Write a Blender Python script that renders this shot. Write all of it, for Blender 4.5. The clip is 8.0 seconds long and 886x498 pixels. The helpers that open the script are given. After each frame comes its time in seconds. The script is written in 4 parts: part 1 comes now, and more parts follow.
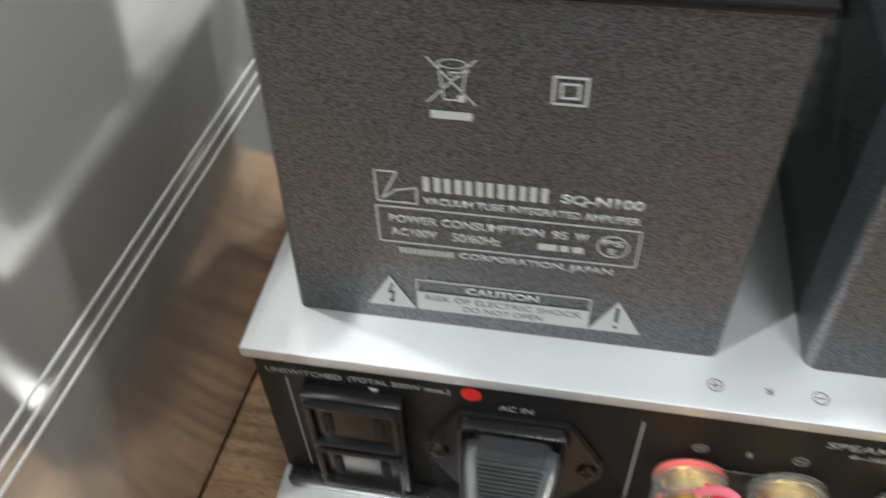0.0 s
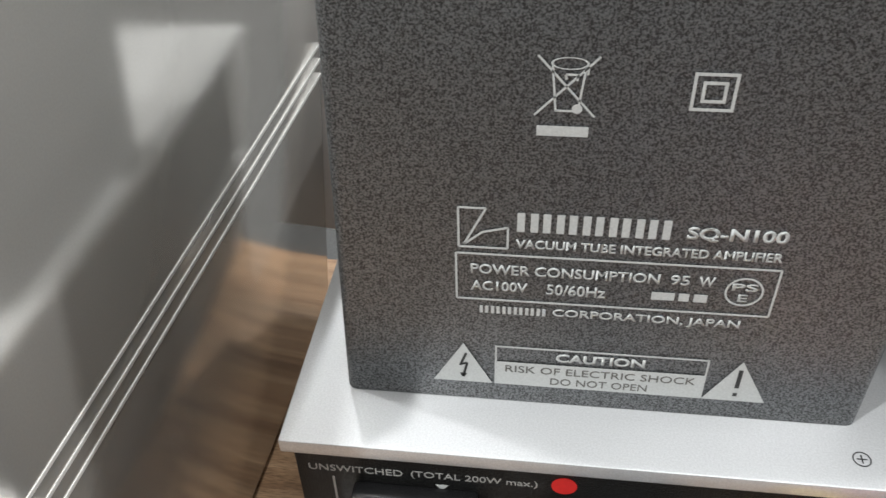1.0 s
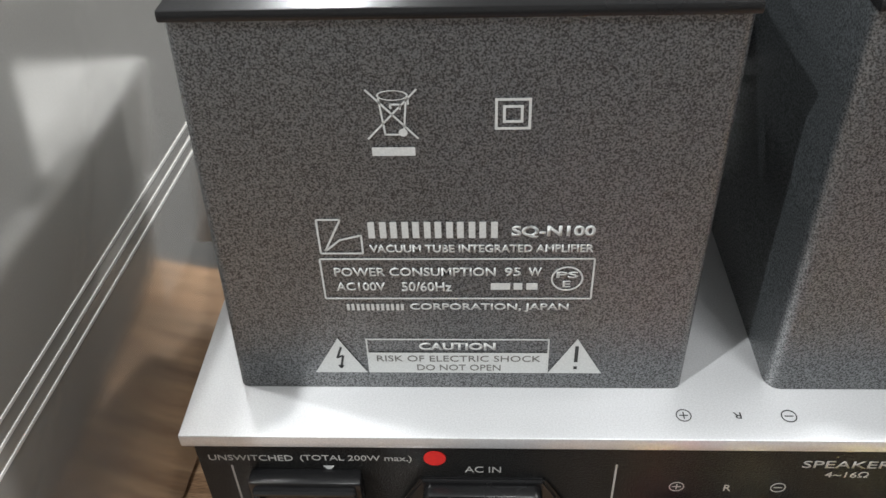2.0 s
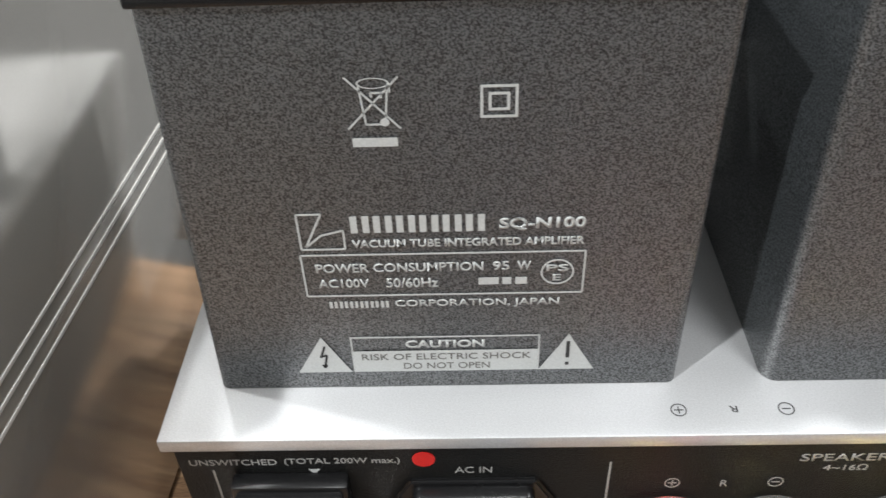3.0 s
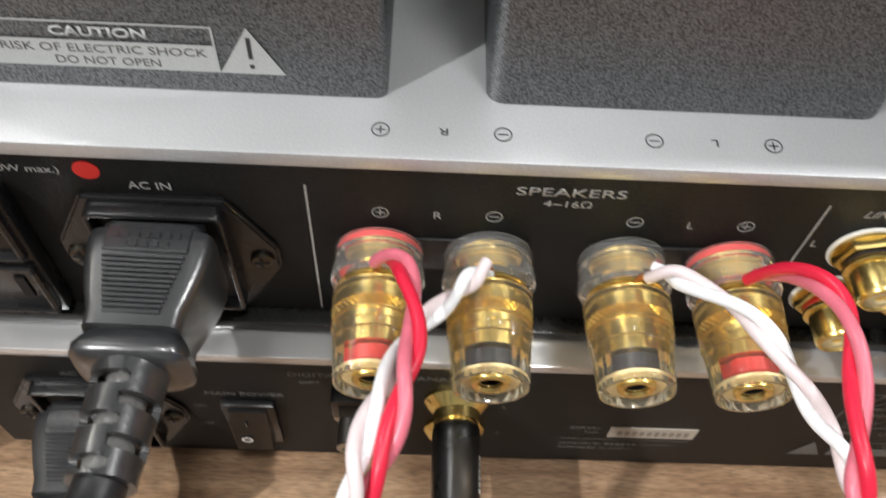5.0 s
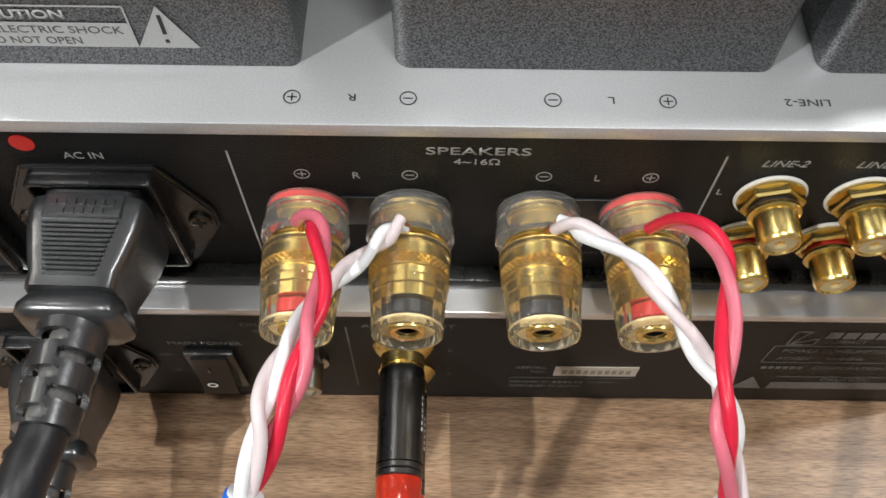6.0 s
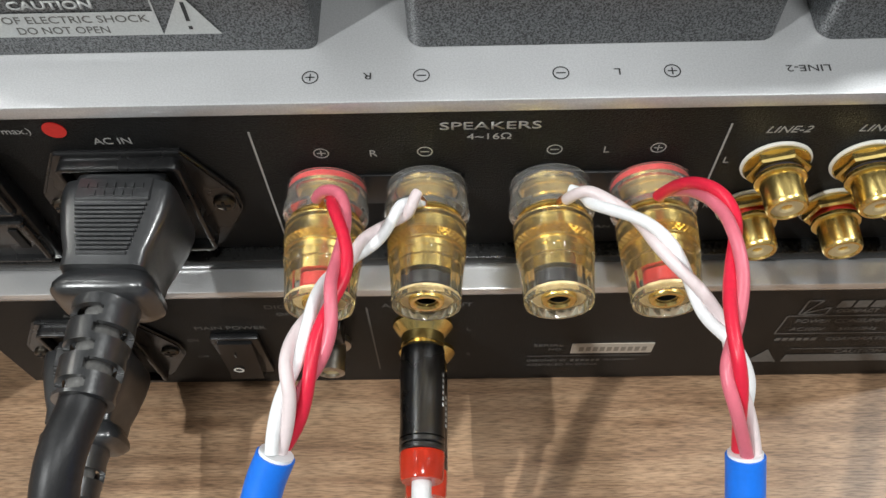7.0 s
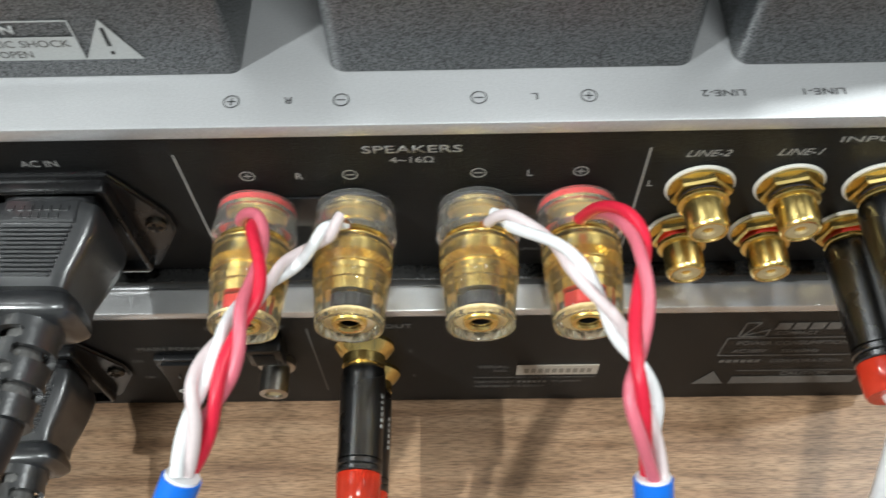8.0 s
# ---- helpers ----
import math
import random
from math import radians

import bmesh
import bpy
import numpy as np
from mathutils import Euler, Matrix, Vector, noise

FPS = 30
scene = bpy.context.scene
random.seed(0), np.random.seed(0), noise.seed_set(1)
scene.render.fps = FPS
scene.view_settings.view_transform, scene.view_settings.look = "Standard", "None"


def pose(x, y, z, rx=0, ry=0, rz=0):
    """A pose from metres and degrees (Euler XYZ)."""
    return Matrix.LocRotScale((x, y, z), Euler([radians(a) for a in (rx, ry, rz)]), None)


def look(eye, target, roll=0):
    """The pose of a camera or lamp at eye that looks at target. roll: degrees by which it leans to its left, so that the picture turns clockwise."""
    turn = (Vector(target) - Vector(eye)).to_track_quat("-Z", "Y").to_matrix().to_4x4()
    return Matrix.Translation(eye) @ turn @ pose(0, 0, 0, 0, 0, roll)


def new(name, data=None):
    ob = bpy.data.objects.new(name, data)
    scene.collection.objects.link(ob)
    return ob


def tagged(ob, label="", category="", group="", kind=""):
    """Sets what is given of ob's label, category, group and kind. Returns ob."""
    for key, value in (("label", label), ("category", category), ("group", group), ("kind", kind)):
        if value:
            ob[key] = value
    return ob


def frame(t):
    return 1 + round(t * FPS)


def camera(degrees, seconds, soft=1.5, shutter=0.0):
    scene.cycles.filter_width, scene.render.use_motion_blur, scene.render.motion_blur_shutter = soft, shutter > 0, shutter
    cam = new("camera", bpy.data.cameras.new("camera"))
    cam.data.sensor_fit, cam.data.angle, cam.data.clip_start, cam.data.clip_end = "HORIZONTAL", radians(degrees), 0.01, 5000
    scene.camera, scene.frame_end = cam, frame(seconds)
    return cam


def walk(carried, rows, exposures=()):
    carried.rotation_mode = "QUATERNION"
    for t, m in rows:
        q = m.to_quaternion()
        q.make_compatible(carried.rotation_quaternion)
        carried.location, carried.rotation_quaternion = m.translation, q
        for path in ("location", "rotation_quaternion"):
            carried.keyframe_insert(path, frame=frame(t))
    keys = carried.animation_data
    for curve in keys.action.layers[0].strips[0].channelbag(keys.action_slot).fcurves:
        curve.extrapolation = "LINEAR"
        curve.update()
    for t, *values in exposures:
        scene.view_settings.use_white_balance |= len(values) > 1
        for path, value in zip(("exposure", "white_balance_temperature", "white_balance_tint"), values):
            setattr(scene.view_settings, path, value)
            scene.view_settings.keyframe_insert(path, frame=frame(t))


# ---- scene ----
cam = camera(55.5, 8.0, shutter=0.4)
PATH = [
    (0, (0.075, -0.109, 0.313), (-0.213, 1.216, -1.157), -2.8),
    (0.5, (0.048, -0.105, 0.295), (-0.225, 1.372, -1.027), -2.2),
    (1, (0.048, -0.099, 0.284), (-0.167, 1.422, -0.996), -1.9),
    (1.5, (0.066, -0.115, 0.296), (-0.065, 1.419, -0.98), -1.7),
    (1.7, (0.068, -0.117, 0.299), (-0.045, 1.423, -0.972), -1.9),
    (2.8, (0.064, -0.11, 0.293), (0.004, 1.428, -0.984), -2.8),
    (3, (0.067, -0.111, 0.294), (0.008, 1.422, -0.989), -2.5),
    (3.5, (0.077, -0.109, 0.292), (0.028, 1.407, -1.012), -2.3),
    (4, (0.092, -0.105, 0.287), (0.082, 1.361, -1.073), -0.5),
    (4.2, (0.098, -0.101, 0.272), (0.105, 1.34, -1.115), 0.5),
    (4.5, (0.1, -0.087, 0.261), (0.115, 1.189, -1.279), 2.1),
    (4.7, (0.108, -0.09, 0.261), (0.144, 1.123, -1.328), 3.0),
    (5, (0.119, -0.099, 0.268), (0.182, 1.01, -1.395), 4.9),
    (5.2, (0.124, -0.098, 0.268), (0.185, 0.968, -1.423), 5.0),
    (6.3, (0.143, -0.106, 0.282), (0.134, 0.87, -1.464), -0.6),
    (6.5, (0.142, -0.11, 0.281), (0.129, 0.881, -1.456), -1.2),
    (7, (0.141, -0.111, 0.281), (0.108, 0.89, -1.45), -2.5),
    (7.5, (0.141, -0.111, 0.28), (0.108, 0.914, -1.438), -2.5),
    (8, (0.158, -0.111, 0.282), (0.122, 0.929, -1.426), -2.5),
]
EXPOSURES = [(0, -0.22, 6300, 6), (1.0, -0.1, 6400, 8), (3.5, 0.08, 6400, 9), (4.2, 0.15, 6500, 10), (4.6, 0.05, 6500, 10), (5.2, -0.38, 6500, 10), (6.3, -0.49, 6480, 9), (6.8, -0.49, 6440, 8), (8.0, -0.37, 6250, 4)]
walk(cam, [(t, look(eye, target, roll)) for t, eye, target, roll in PATH], EXPOSURES)


# ---- world and large lights ----
world = bpy.data.worlds.new("room_air")
world.use_nodes = True
world.node_tree.nodes["Background"].inputs[0].default_value = (0.75, 0.8, 0.9, 1)
world.node_tree.nodes["Background"].inputs[1].default_value = 0.25
scene.world = world
CEIL = 1.95          # ceiling height over the origin
TABLE = 0.014        # top of the table
# unseen ceiling spots and one added fill lamp: x, y, size, watts
SPOTS = [
    (-0.86, 0.31, 0.10, 5.0),
    (-1.17, -1.00, 0.06, 52.0),
    (-0.60, 1.75, 0.06, 32.0),
    (-1.70, 0.57, 0.10, 18.0),
    # added fill lamp, steeply in front: brightens the plate, hardly the covers
    (0.36, -0.45, 0.30, 19.0),
    (1.55, 0.25, 0.12, 26.0),
]


def ceiling_lamp(x, y, size, watts):
    lamp = bpy.data.lights.new("unseen_overhead_light", "AREA")
    lamp.shape, lamp.size, lamp.energy, lamp.color = "DISK", size, watts, (0.985, 0.988, 0.985)
    ob = new("unseen_overhead_light", lamp)
    ob.matrix_world = look((x, y, CEIL - 0.03), (0.1 * x, 0.1 * y, 0.1))
    return ob


for spot in SPOTS:
    ceiling_lamp(*spot)


# ---- materials ----
def material(name, base, rough=0.5, metal=0.0, grain=0.0, scale=400.0, bump=0.0, stain=0.0, stain_scale=9.0,
             clear=0.0, ior=1.45, stretch=(1, 1, 1), coat=0.0, coat_rough=0.3, coat_ior=1.5, spread=0.2, relief=0.0004, detail=3):
    m = bpy.data.materials.new(name)
    m.use_nodes = True
    t = m.node_tree
    n, l = t.nodes, t.links
    p = n["Principled BSDF"]
    p.inputs["Base Color"].default_value = (*base, 1)
    p.inputs["Roughness"].default_value = rough
    p.inputs["Metallic"].default_value = metal
    p.inputs["Transmission Weight"].default_value = clear
    p.inputs["IOR"].default_value = ior
    p.inputs["Coat Weight"].default_value, p.inputs["Coat Roughness"].default_value = coat, coat_rough
    p.inputs["Coat IOR"].default_value = coat_ior
    co = n.new("ShaderNodeTexCoord")
    mp = n.new("ShaderNodeMapping")
    mp.inputs["Scale"].default_value = stretch
    l.new(co.outputs["Object"], mp.inputs["Vector"])
    fine = n.new("ShaderNodeTexNoise")
    fine.inputs["Scale"].default_value, fine.inputs["Detail"].default_value, fine.inputs["Roughness"].default_value = scale, detail, 0.65
    l.new(mp.outputs[0], fine.inputs["Vector"])
    broad = n.new("ShaderNodeTexNoise")
    broad.inputs["Scale"].default_value, broad.inputs["Detail"].default_value = stain_scale, 5
    l.new(co.outputs["Object"], broad.inputs["Vector"])
    value = None
    for tex, amount in ((fine, grain), (broad, stain)):
        if amount <= 0:
            continue
        r = n.new("ShaderNodeMapRange")
        half = spread if tex is fine else 0.2
        r.inputs["From Min"].default_value, r.inputs["From Max"].default_value = 0.5 - half, 0.5 + half
        r.inputs["To Min"].default_value, r.inputs["To Max"].default_value = 1 - amount, 1 + amount
        l.new(tex.outputs["Fac"], r.inputs["Value"])
        if value is None:
            value = r.outputs[0]
        else:
            k = n.new("ShaderNodeMath")
            k.operation = "MULTIPLY"
            l.new(value, k.inputs[0]), l.new(r.outputs[0], k.inputs[1])
            value = k.outputs[0]
    if value is not None:
        mix = n.new("ShaderNodeVectorMath")
        mix.operation = "SCALE"
        mix.inputs[0].default_value = base
        l.new(value, mix.inputs["Scale"])
        l.new(mix.outputs[0], p.inputs["Base Color"])
    rr = n.new("ShaderNodeMapRange")
    rr.inputs["To Min"].default_value, rr.inputs["To Max"].default_value = max(rough - min(0.06, rough * 0.4), 0.01), rough + min(0.06, rough * 0.4)
    l.new(broad.outputs["Fac"], rr.inputs["Value"])
    l.new(rr.outputs[0], p.inputs["Roughness"])
    if bump > 0:
        b = n.new("ShaderNodeBump")
        b.inputs["Strength"].default_value, b.inputs["Distance"].default_value = bump, relief
        l.new(fine.outputs["Fac"], b.inputs["Height"])
        l.new(b.outputs[0], p.inputs["Normal"])
        if coat > 0:
            soft_b = n.new("ShaderNodeBump")
            soft_b.inputs["Strength"].default_value, soft_b.inputs["Distance"].default_value = bump * 0.35, relief
            l.new(fine.outputs["Fac"], soft_b.inputs["Height"])
            l.new(soft_b.outputs[0], p.inputs["Coat Normal"])
            gloss = n.new("ShaderNodeMapRange")
            gloss.inputs["From Min"].default_value, gloss.inputs["From Max"].default_value = 0.5 - spread, 0.5 + spread
            gloss.inputs["To Min"].default_value, gloss.inputs["To Max"].default_value = 0.2 * coat, coat
            l.new(fine.outputs["Fac"], gloss.inputs["Value"])
            l.new(gloss.outputs[0], p.inputs["Coat Weight"])
    return m


def wood_material():
    m = bpy.data.materials.new("walnut_laminate")
    m.use_nodes = True
    t = m.node_tree
    n, l = t.nodes, t.links
    p = n["Principled BSDF"]
    co = n.new("ShaderNodeTexCoord")
    mp = n.new("ShaderNodeMapping")
    mp.inputs["Scale"].default_value = (22, 250, 250)
    l.new(co.outputs["Object"], mp.inputs["Vector"])
    warp = n.new("ShaderNodeTexNoise")
    warp.inputs["Scale"].default_value, warp.inputs["Detail"].default_value, warp.inputs["Distortion"].default_value = 1.0, 9, 0.25
    l.new(mp.outputs[0], warp.inputs["Vector"])
    mp2 = n.new("ShaderNodeMapping")
    mp2.inputs["Scale"].default_value = (220, 2000, 2000)
    l.new(co.outputs["Object"], mp2.inputs["Vector"])
    pore = n.new("ShaderNodeTexNoise")
    pore.inputs["Scale"].default_value, pore.inputs["Detail"].default_value = 1.0, 3
    l.new(mp2.outputs[0], pore.inputs["Vector"])
    ramp = n.new("ShaderNodeValToRGB")
    e = ramp.color_ramp.elements
    e[0].position, e[0].color = 0.28, (0.205, 0.115, 0.064, 1)
    e[1].position, e[1].color = 0.74, (0.46, 0.305, 0.186, 1)
    mid = ramp.color_ramp.elements.new(0.5)
    mid.color = (0.355, 0.220, 0.128, 1)
    l.new(warp.outputs["Fac"], ramp.inputs[0])
    r = n.new("ShaderNodeMapRange")
    r.inputs["From Min"].default_value, r.inputs["From Max"].default_value = 0.32, 0.6
    r.inputs["To Min"].default_value, r.inputs["To Max"].default_value = 0.56, 1.14
    l.new(pore.outputs["Fac"], r.inputs["Value"])
    k = n.new("ShaderNodeVectorMath")
    k.operation = "SCALE"
    mp3 = n.new("ShaderNodeMapping")
    mp3.inputs["Scale"].default_value = (7, 55, 55)
    l.new(co.outputs["Object"], mp3.inputs["Vector"])
    tone = n.new("ShaderNodeTexNoise")
    tone.inputs["Scale"].default_value, tone.inputs["Detail"].default_value = 1.0, 4
    l.new(mp3.outputs[0], tone.inputs["Vector"])
    r2 = n.new("ShaderNodeMapRange")
    r2.inputs["From Min"].default_value, r2.inputs["From Max"].default_value = 0.3, 0.7
    r2.inputs["To Min"].default_value, r2.inputs["To Max"].default_value = 0.74, 1.22
    l.new(tone.outputs["Fac"], r2.inputs["Value"])
    both = n.new("ShaderNodeMath")
    both.operation = "MULTIPLY"
    l.new(r.outputs[0], both.inputs[0]), l.new(r2.outputs[0], both.inputs[1])
    l.new(ramp.outputs[0], k.inputs[0]), l.new(both.outputs[0], k.inputs["Scale"])
    l.new(k.outputs[0], p.inputs["Base Color"])
    p.inputs["Roughness"].default_value = 0.36
    b = n.new("ShaderNodeBump")
    b.inputs["Strength"].default_value, b.inputs["Distance"].default_value = 0.25, 0.0002
    l.new(pore.outputs["Fac"], b.inputs["Height"])
    l.new(b.outputs[0], p.inputs["Normal"])
    return m


COVER = material("grey_textured_powder_coat", (0.024, 0.0285, 0.0315), 0.5, 0.0, 1.0, 2500, 0.9, 0.08, 14, coat=1.0, coat_rough=0.40, coat_ior=2.5, spread=0.09, relief=0.00022, detail=5)
PANEL = material("black_painted_steel", (0.0092, 0.0092, 0.0090), 0.42, 0.0, 0.95, 2000, 0.9, 0.1, 16, ior=1.28, spread=0.12)
DARK_STRIP = material("satin_black_strip", (0.016, 0.0158, 0.0152), 0.22, 0.0, 0.3, 900, 0.15, 0.2, 30, ior=1.5)
CHASSIS = material("dark_grey_steel", (0.17, 0.168, 0.16), 0.45, 0.2, 0.2, 1200, 0.2, 0.1)
SILVER = material("satin_silver_aluminium", (0.585, 0.59, 0.60), 0.42, 0.6, 0.07, 2600, 0.10, 0.03, 20, spread=0.12)
SILVER_SMOOTH = material("smooth_silver_aluminium", (0.63, 0.63, 0.63), 0.22, 0.64, 0.05, 2600, 0.05, 0.03, 20)
GOLD = material("gold_plated_brass", (0.81, 0.61, 0.22), 0.25, 1.0, 0.05, 900, 0.03, 0.05, 60)
GOLD_MATT = material("matt_gold_plate", (0.74, 0.60, 0.36), 0.5, 0.7, 0.1, 1500, 0.1, 0.1, 60)
COPPER = material("bare_copper_strands", (0.72, 0.36, 0.2), 0.3, 1.0, 0.2, 900)
ACRYLIC = material("tinted_acrylic", (1.0, 0.96, 0.78), 0.04, 0.0, clear=0.965, ior=1.46)
ACRYLIC_CLEAR = material("clear_acrylic", (0.98, 0.97, 0.93), 0.025, 0.0, clear=0.955, ior=1.46)
PLASTIC = material("black_moulded_plastic", (0.008, 0.008, 0.0085), 0.27, 0.0, 0.15, 1300, 0.06, 0.2, 30)
PLUG = material("glossy_black_plug_moulding", (0.019, 0.0198, 0.0212), 0.30, 0.0, 0.25, 520, 0.16, 0.2, 30, ior=1.85, coat=0.45, coat_rough=0.13)
# near-black that paints the shade of uncut holes; also the optical shutter
HOLE = material("recess_shade_and_shutter_black", (0.004, 0.004, 0.004), 0.7)
RELIEF = material("grey_inner_rubber", (0.15, 0.148, 0.142), 0.2, 0.0, 0.2, 900, 0.1)
RUBBER = material("black_rubber", (0.014, 0.014, 0.015), 0.42, 0.0, 0.2, 1200, 0.15, 0.2, 30)
RED = material("red_plastic", (0.42, 0.022, 0.022), 0.4, 0.0, 0.06, 900, 0.0, 0.08, 40)
RED_DOT = material("red_sticker", (0.60, 0.02, 0.018), 0.42, 0.0, 0.05, 900, 0.0, 0.05, 60)
NAVY = material("black_ring_plastic", (0.02, 0.02, 0.03), 0.35)
WIRE_RED = material("red_wire_insulation", (0.68, 0.018, 0.05), 0.35, 0.0, 0.05, 700, 0.0, 0.08, 60)
WIRE_ROSE = material("rose_wire_insulation", (0.64, 0.15, 0.20), 0.33, 0.0, 0.05, 700, 0.0, 0.1, 60)
WIRE_WHITE = material("white_wire_insulation", (0.84, 0.85, 0.86), 0.36, 0.0, 0.04, 700, 0.0, 0.05, 60)
WIRE_PALE = material("pale_pink_wire_insulation", (0.72, 0.62, 0.62), 0.36, 0.0, 0.04, 700, 0.0, 0.07, 60)
BLUE = material("blue_cable_jacket", (0.01, 0.16, 0.72), 0.42, 0.0, 0.05, 900, 0.05, 0.06, 40)
SCREW = material("dark_bronze_screw", (0.09, 0.078, 0.062), 0.35, 1.0, 0.1, 900)
STEEL = material("zinc_screw_steel", (0.45, 0.42, 0.38), 0.3, 1.0, 0.1, 900)
IVORY = material("ivory_insulator", (0.52, 0.42, 0.23), 0.45, 0.0, 0.05, 900)
WHITE_RING = material("white_nylon_washer", (0.8, 0.78, 0.72), 0.45, 0.0, 0.04, 900)
INK = material("pale_grey_ink", (0.52, 0.53, 0.52), 0.55, 0.0, 0.1, 2200)
INK_PANEL = material("greyed_screen_ink", (0.36, 0.355, 0.34), 0.55, 0.0, 0.15, 2200)
INK_DIM = material("worn_grey_ink", (0.13, 0.125, 0.115), 0.6, 0.0, 0.2, 1500)
INK_DARK = material("black_ink", (0.03, 0.03, 0.03), 0.55)
STICKER_INK = material("faded_brown_ink", (0.26, 0.23, 0.19), 0.6, 0.0, 0.1, 1500)
STICKER = material("aged_paper_label", (0.50, 0.45, 0.38), 0.5, 0.0, 0.08, 900)
BRONZE = material("gunmetal_anodised_barrel", (0.14, 0.14, 0.142), 0.27, 1.0, 0.1, 900, 0.0, 0.1, 30, stretch=(1, 0.1, 1))
RED_CLEAR = material("red_translucent_ring", (0.85, 0.07, 0.03), 0.12, 0.0, 0.05, 900, clear=0.55)
GLOSS = material("gloss_grey_metallic_paint", (0.84, 0.815, 0.77), 0.13, 0.72, 0.04, 1900, 0.03, 0.03, 10)
GROOVE = material("pale_groove_paint", (0.80, 0.79, 0.77), 0.4, 0.0)
WOOD = wood_material()
WALL = material("off_white_wall_paint", (0.74, 0.735, 0.72), 0.8, 0.0, 0.03, 60, 0.1, 0.05, 1.5)
CEILING = material("white_ceiling_board", (0.78, 0.78, 0.77), 0.85, 0.0, 0.03, 80, 0.1, 0.03, 1.5)
CARPET = material("grey_carpet", (0.10, 0.10, 0.10), 0.95, 0.0, 0.25, 300, 0.6, 0.12, 3)


# ---- helpers of the place ----
def mesh_of(name, bm, mat, smooth=None):
    me = bpy.data.meshes.new(name)
    bmesh.ops.recalc_face_normals(bm, faces=bm.faces)
    if smooth is not None:
        for f in bm.faces:
            f.smooth = True
        for e in bm.edges:
            if len(e.link_faces) == 2 and e.calc_face_angle(0) > radians(smooth):
                e.smooth = False
    bm.to_mesh(me)
    bm.free()
    me.materials.append(mat)
    return me


def part(name, bm, mat, parent, label="", smooth=30):
    ob = new(name, mesh_of(name, bm, mat, smooth))
    ob.parent = parent
    return tagged(ob, label)


def thing(name, label, category, group="", kind=""):
    return tagged(new(name), label, category, group, kind)


def box(x0, x1, y0, y1, z0, z1, r=0.0, seg=2, bm=None):
    out = bm or bmesh.new()
    b = bmesh.new()
    bmesh.ops.create_cube(b, size=1)
    for v in b.verts:
        v.co = Vector(((x0 + x1) / 2 + v.co.x * (x1 - x0), (y0 + y1) / 2 + v.co.y * (y1 - y0), (z0 + z1) / 2 + v.co.z * (z1 - z0)))
    if r > 0:
        bmesh.ops.bevel(b, geom=b.edges[:], offset=r, segments=seg, affect="EDGES", profile=0.5)
    me = bpy.data.meshes.new("piece")
    b.to_mesh(me)
    b.free()
    out.from_mesh(me)
    bpy.data.meshes.remove(me)
    return out


def lathe(profile, x=0.0, z=0.0, seg=40, bm=None, flutes=0, depth=0.0, y0=None, y1=None, turn=0.0):
    """A turned body about an axis along y through (x, z); profile of (radius, y). flutes: splines between y0 and y1."""
    out = bm or bmesh.new()
    rings = []
    for r, y in profile:
        ring = []
        for i in range(seg):
            a = turn + 2 * math.pi * i / seg
            k = r
            if flutes and y0 is not None and y0 <= y <= y1:
                k = r - depth * (0.5 + 0.5 * math.cos(a * flutes))
            ring.append(out.verts.new((x + k * math.cos(a), y, z + k * math.sin(a))))
        rings.append(ring)
    for a, b in zip(rings, rings[1:]):
        for i in range(seg):
            j = (i + 1) % seg
            out.faces.new((a[i], a[j], b[j], b[i]))
    if profile[0][0] > 0 and profile[0] != profile[-1]:
        out.faces.new(rings[0])
        out.faces.new(list(reversed(rings[-1])))
    elif profile[0] == profile[-1]:
        bmesh.ops.remove_doubles(out, verts=rings[0] + rings[-1], dist=1e-7)
    return out


def ring_body(r_out, r_in, ya, yb, x=0.0, z=0.0, seg=40, soft=0.0003):
    s = soft
    return lathe([(r_in, ya + s), (r_in + s, ya), (r_out - s, ya), (r_out, ya + s), (r_out, yb - s), (r_out - s, yb), (r_in + s, yb), (r_in, yb - s), (r_in, ya + s)], x, z, seg)


def smooth_path(points, steps):
    """Catmull-Rom through a few guide points."""
    p = [Vector(q) for q in points]
    p = [p[0] * 2 - p[1]] + p + [p[-1] * 2 - p[-2]]
    out = []
    for i in range(1, len(p) - 2):
        for k in range(steps):
            t = k / steps
            out.append(0.5 * ((2 * p[i]) + (p[i + 1] - p[i - 1]) * t + (2 * p[i - 1] - 5 * p[i] + 4 * p[i + 1] - p[i + 2]) * t * t
                              + (3 * p[i] - p[i - 1] - 3 * p[i + 1] + p[i + 2]) * t ** 3))
    out.append(p[-2])
    return out


def frames_along(path):
    """Side vectors carried along a path without twist."""
    t0 = (path[1] - path[0]).normalized()
    u = t0.orthogonal().normalized()
    out = []
    for i, q in enumerate(path):
        t = (path[min(i + 1, len(path) - 1)] - path[max(i - 1, 0)]).normalized()
        u = (u - t * u.dot(t)).normalized()
        out.append((u.copy(), t.cross(u)))
    return out


def tube(path, radius, seg=14, bm=None):
    out = bm or bmesh.new()
    sides = frames_along(path)
    rings = []
    for i, q in enumerate(path):
        u, v = sides[i]
        r = radius(i / (len(path) - 1)) if callable(radius) else radius
        rings.append([out.verts.new(q + (u * math.cos(2 * math.pi * k / seg) + v * math.sin(2 * math.pi * k / seg)) * r) for k in range(seg)])
    for a, b in zip(rings, rings[1:]):
        for i in range(seg):
            j = (i + 1) % seg
            out.faces.new((a[i], a[j], b[j], b[i]))
    out.faces.new(rings[0]), out.faces.new(list(reversed(rings[-1])))
    return out


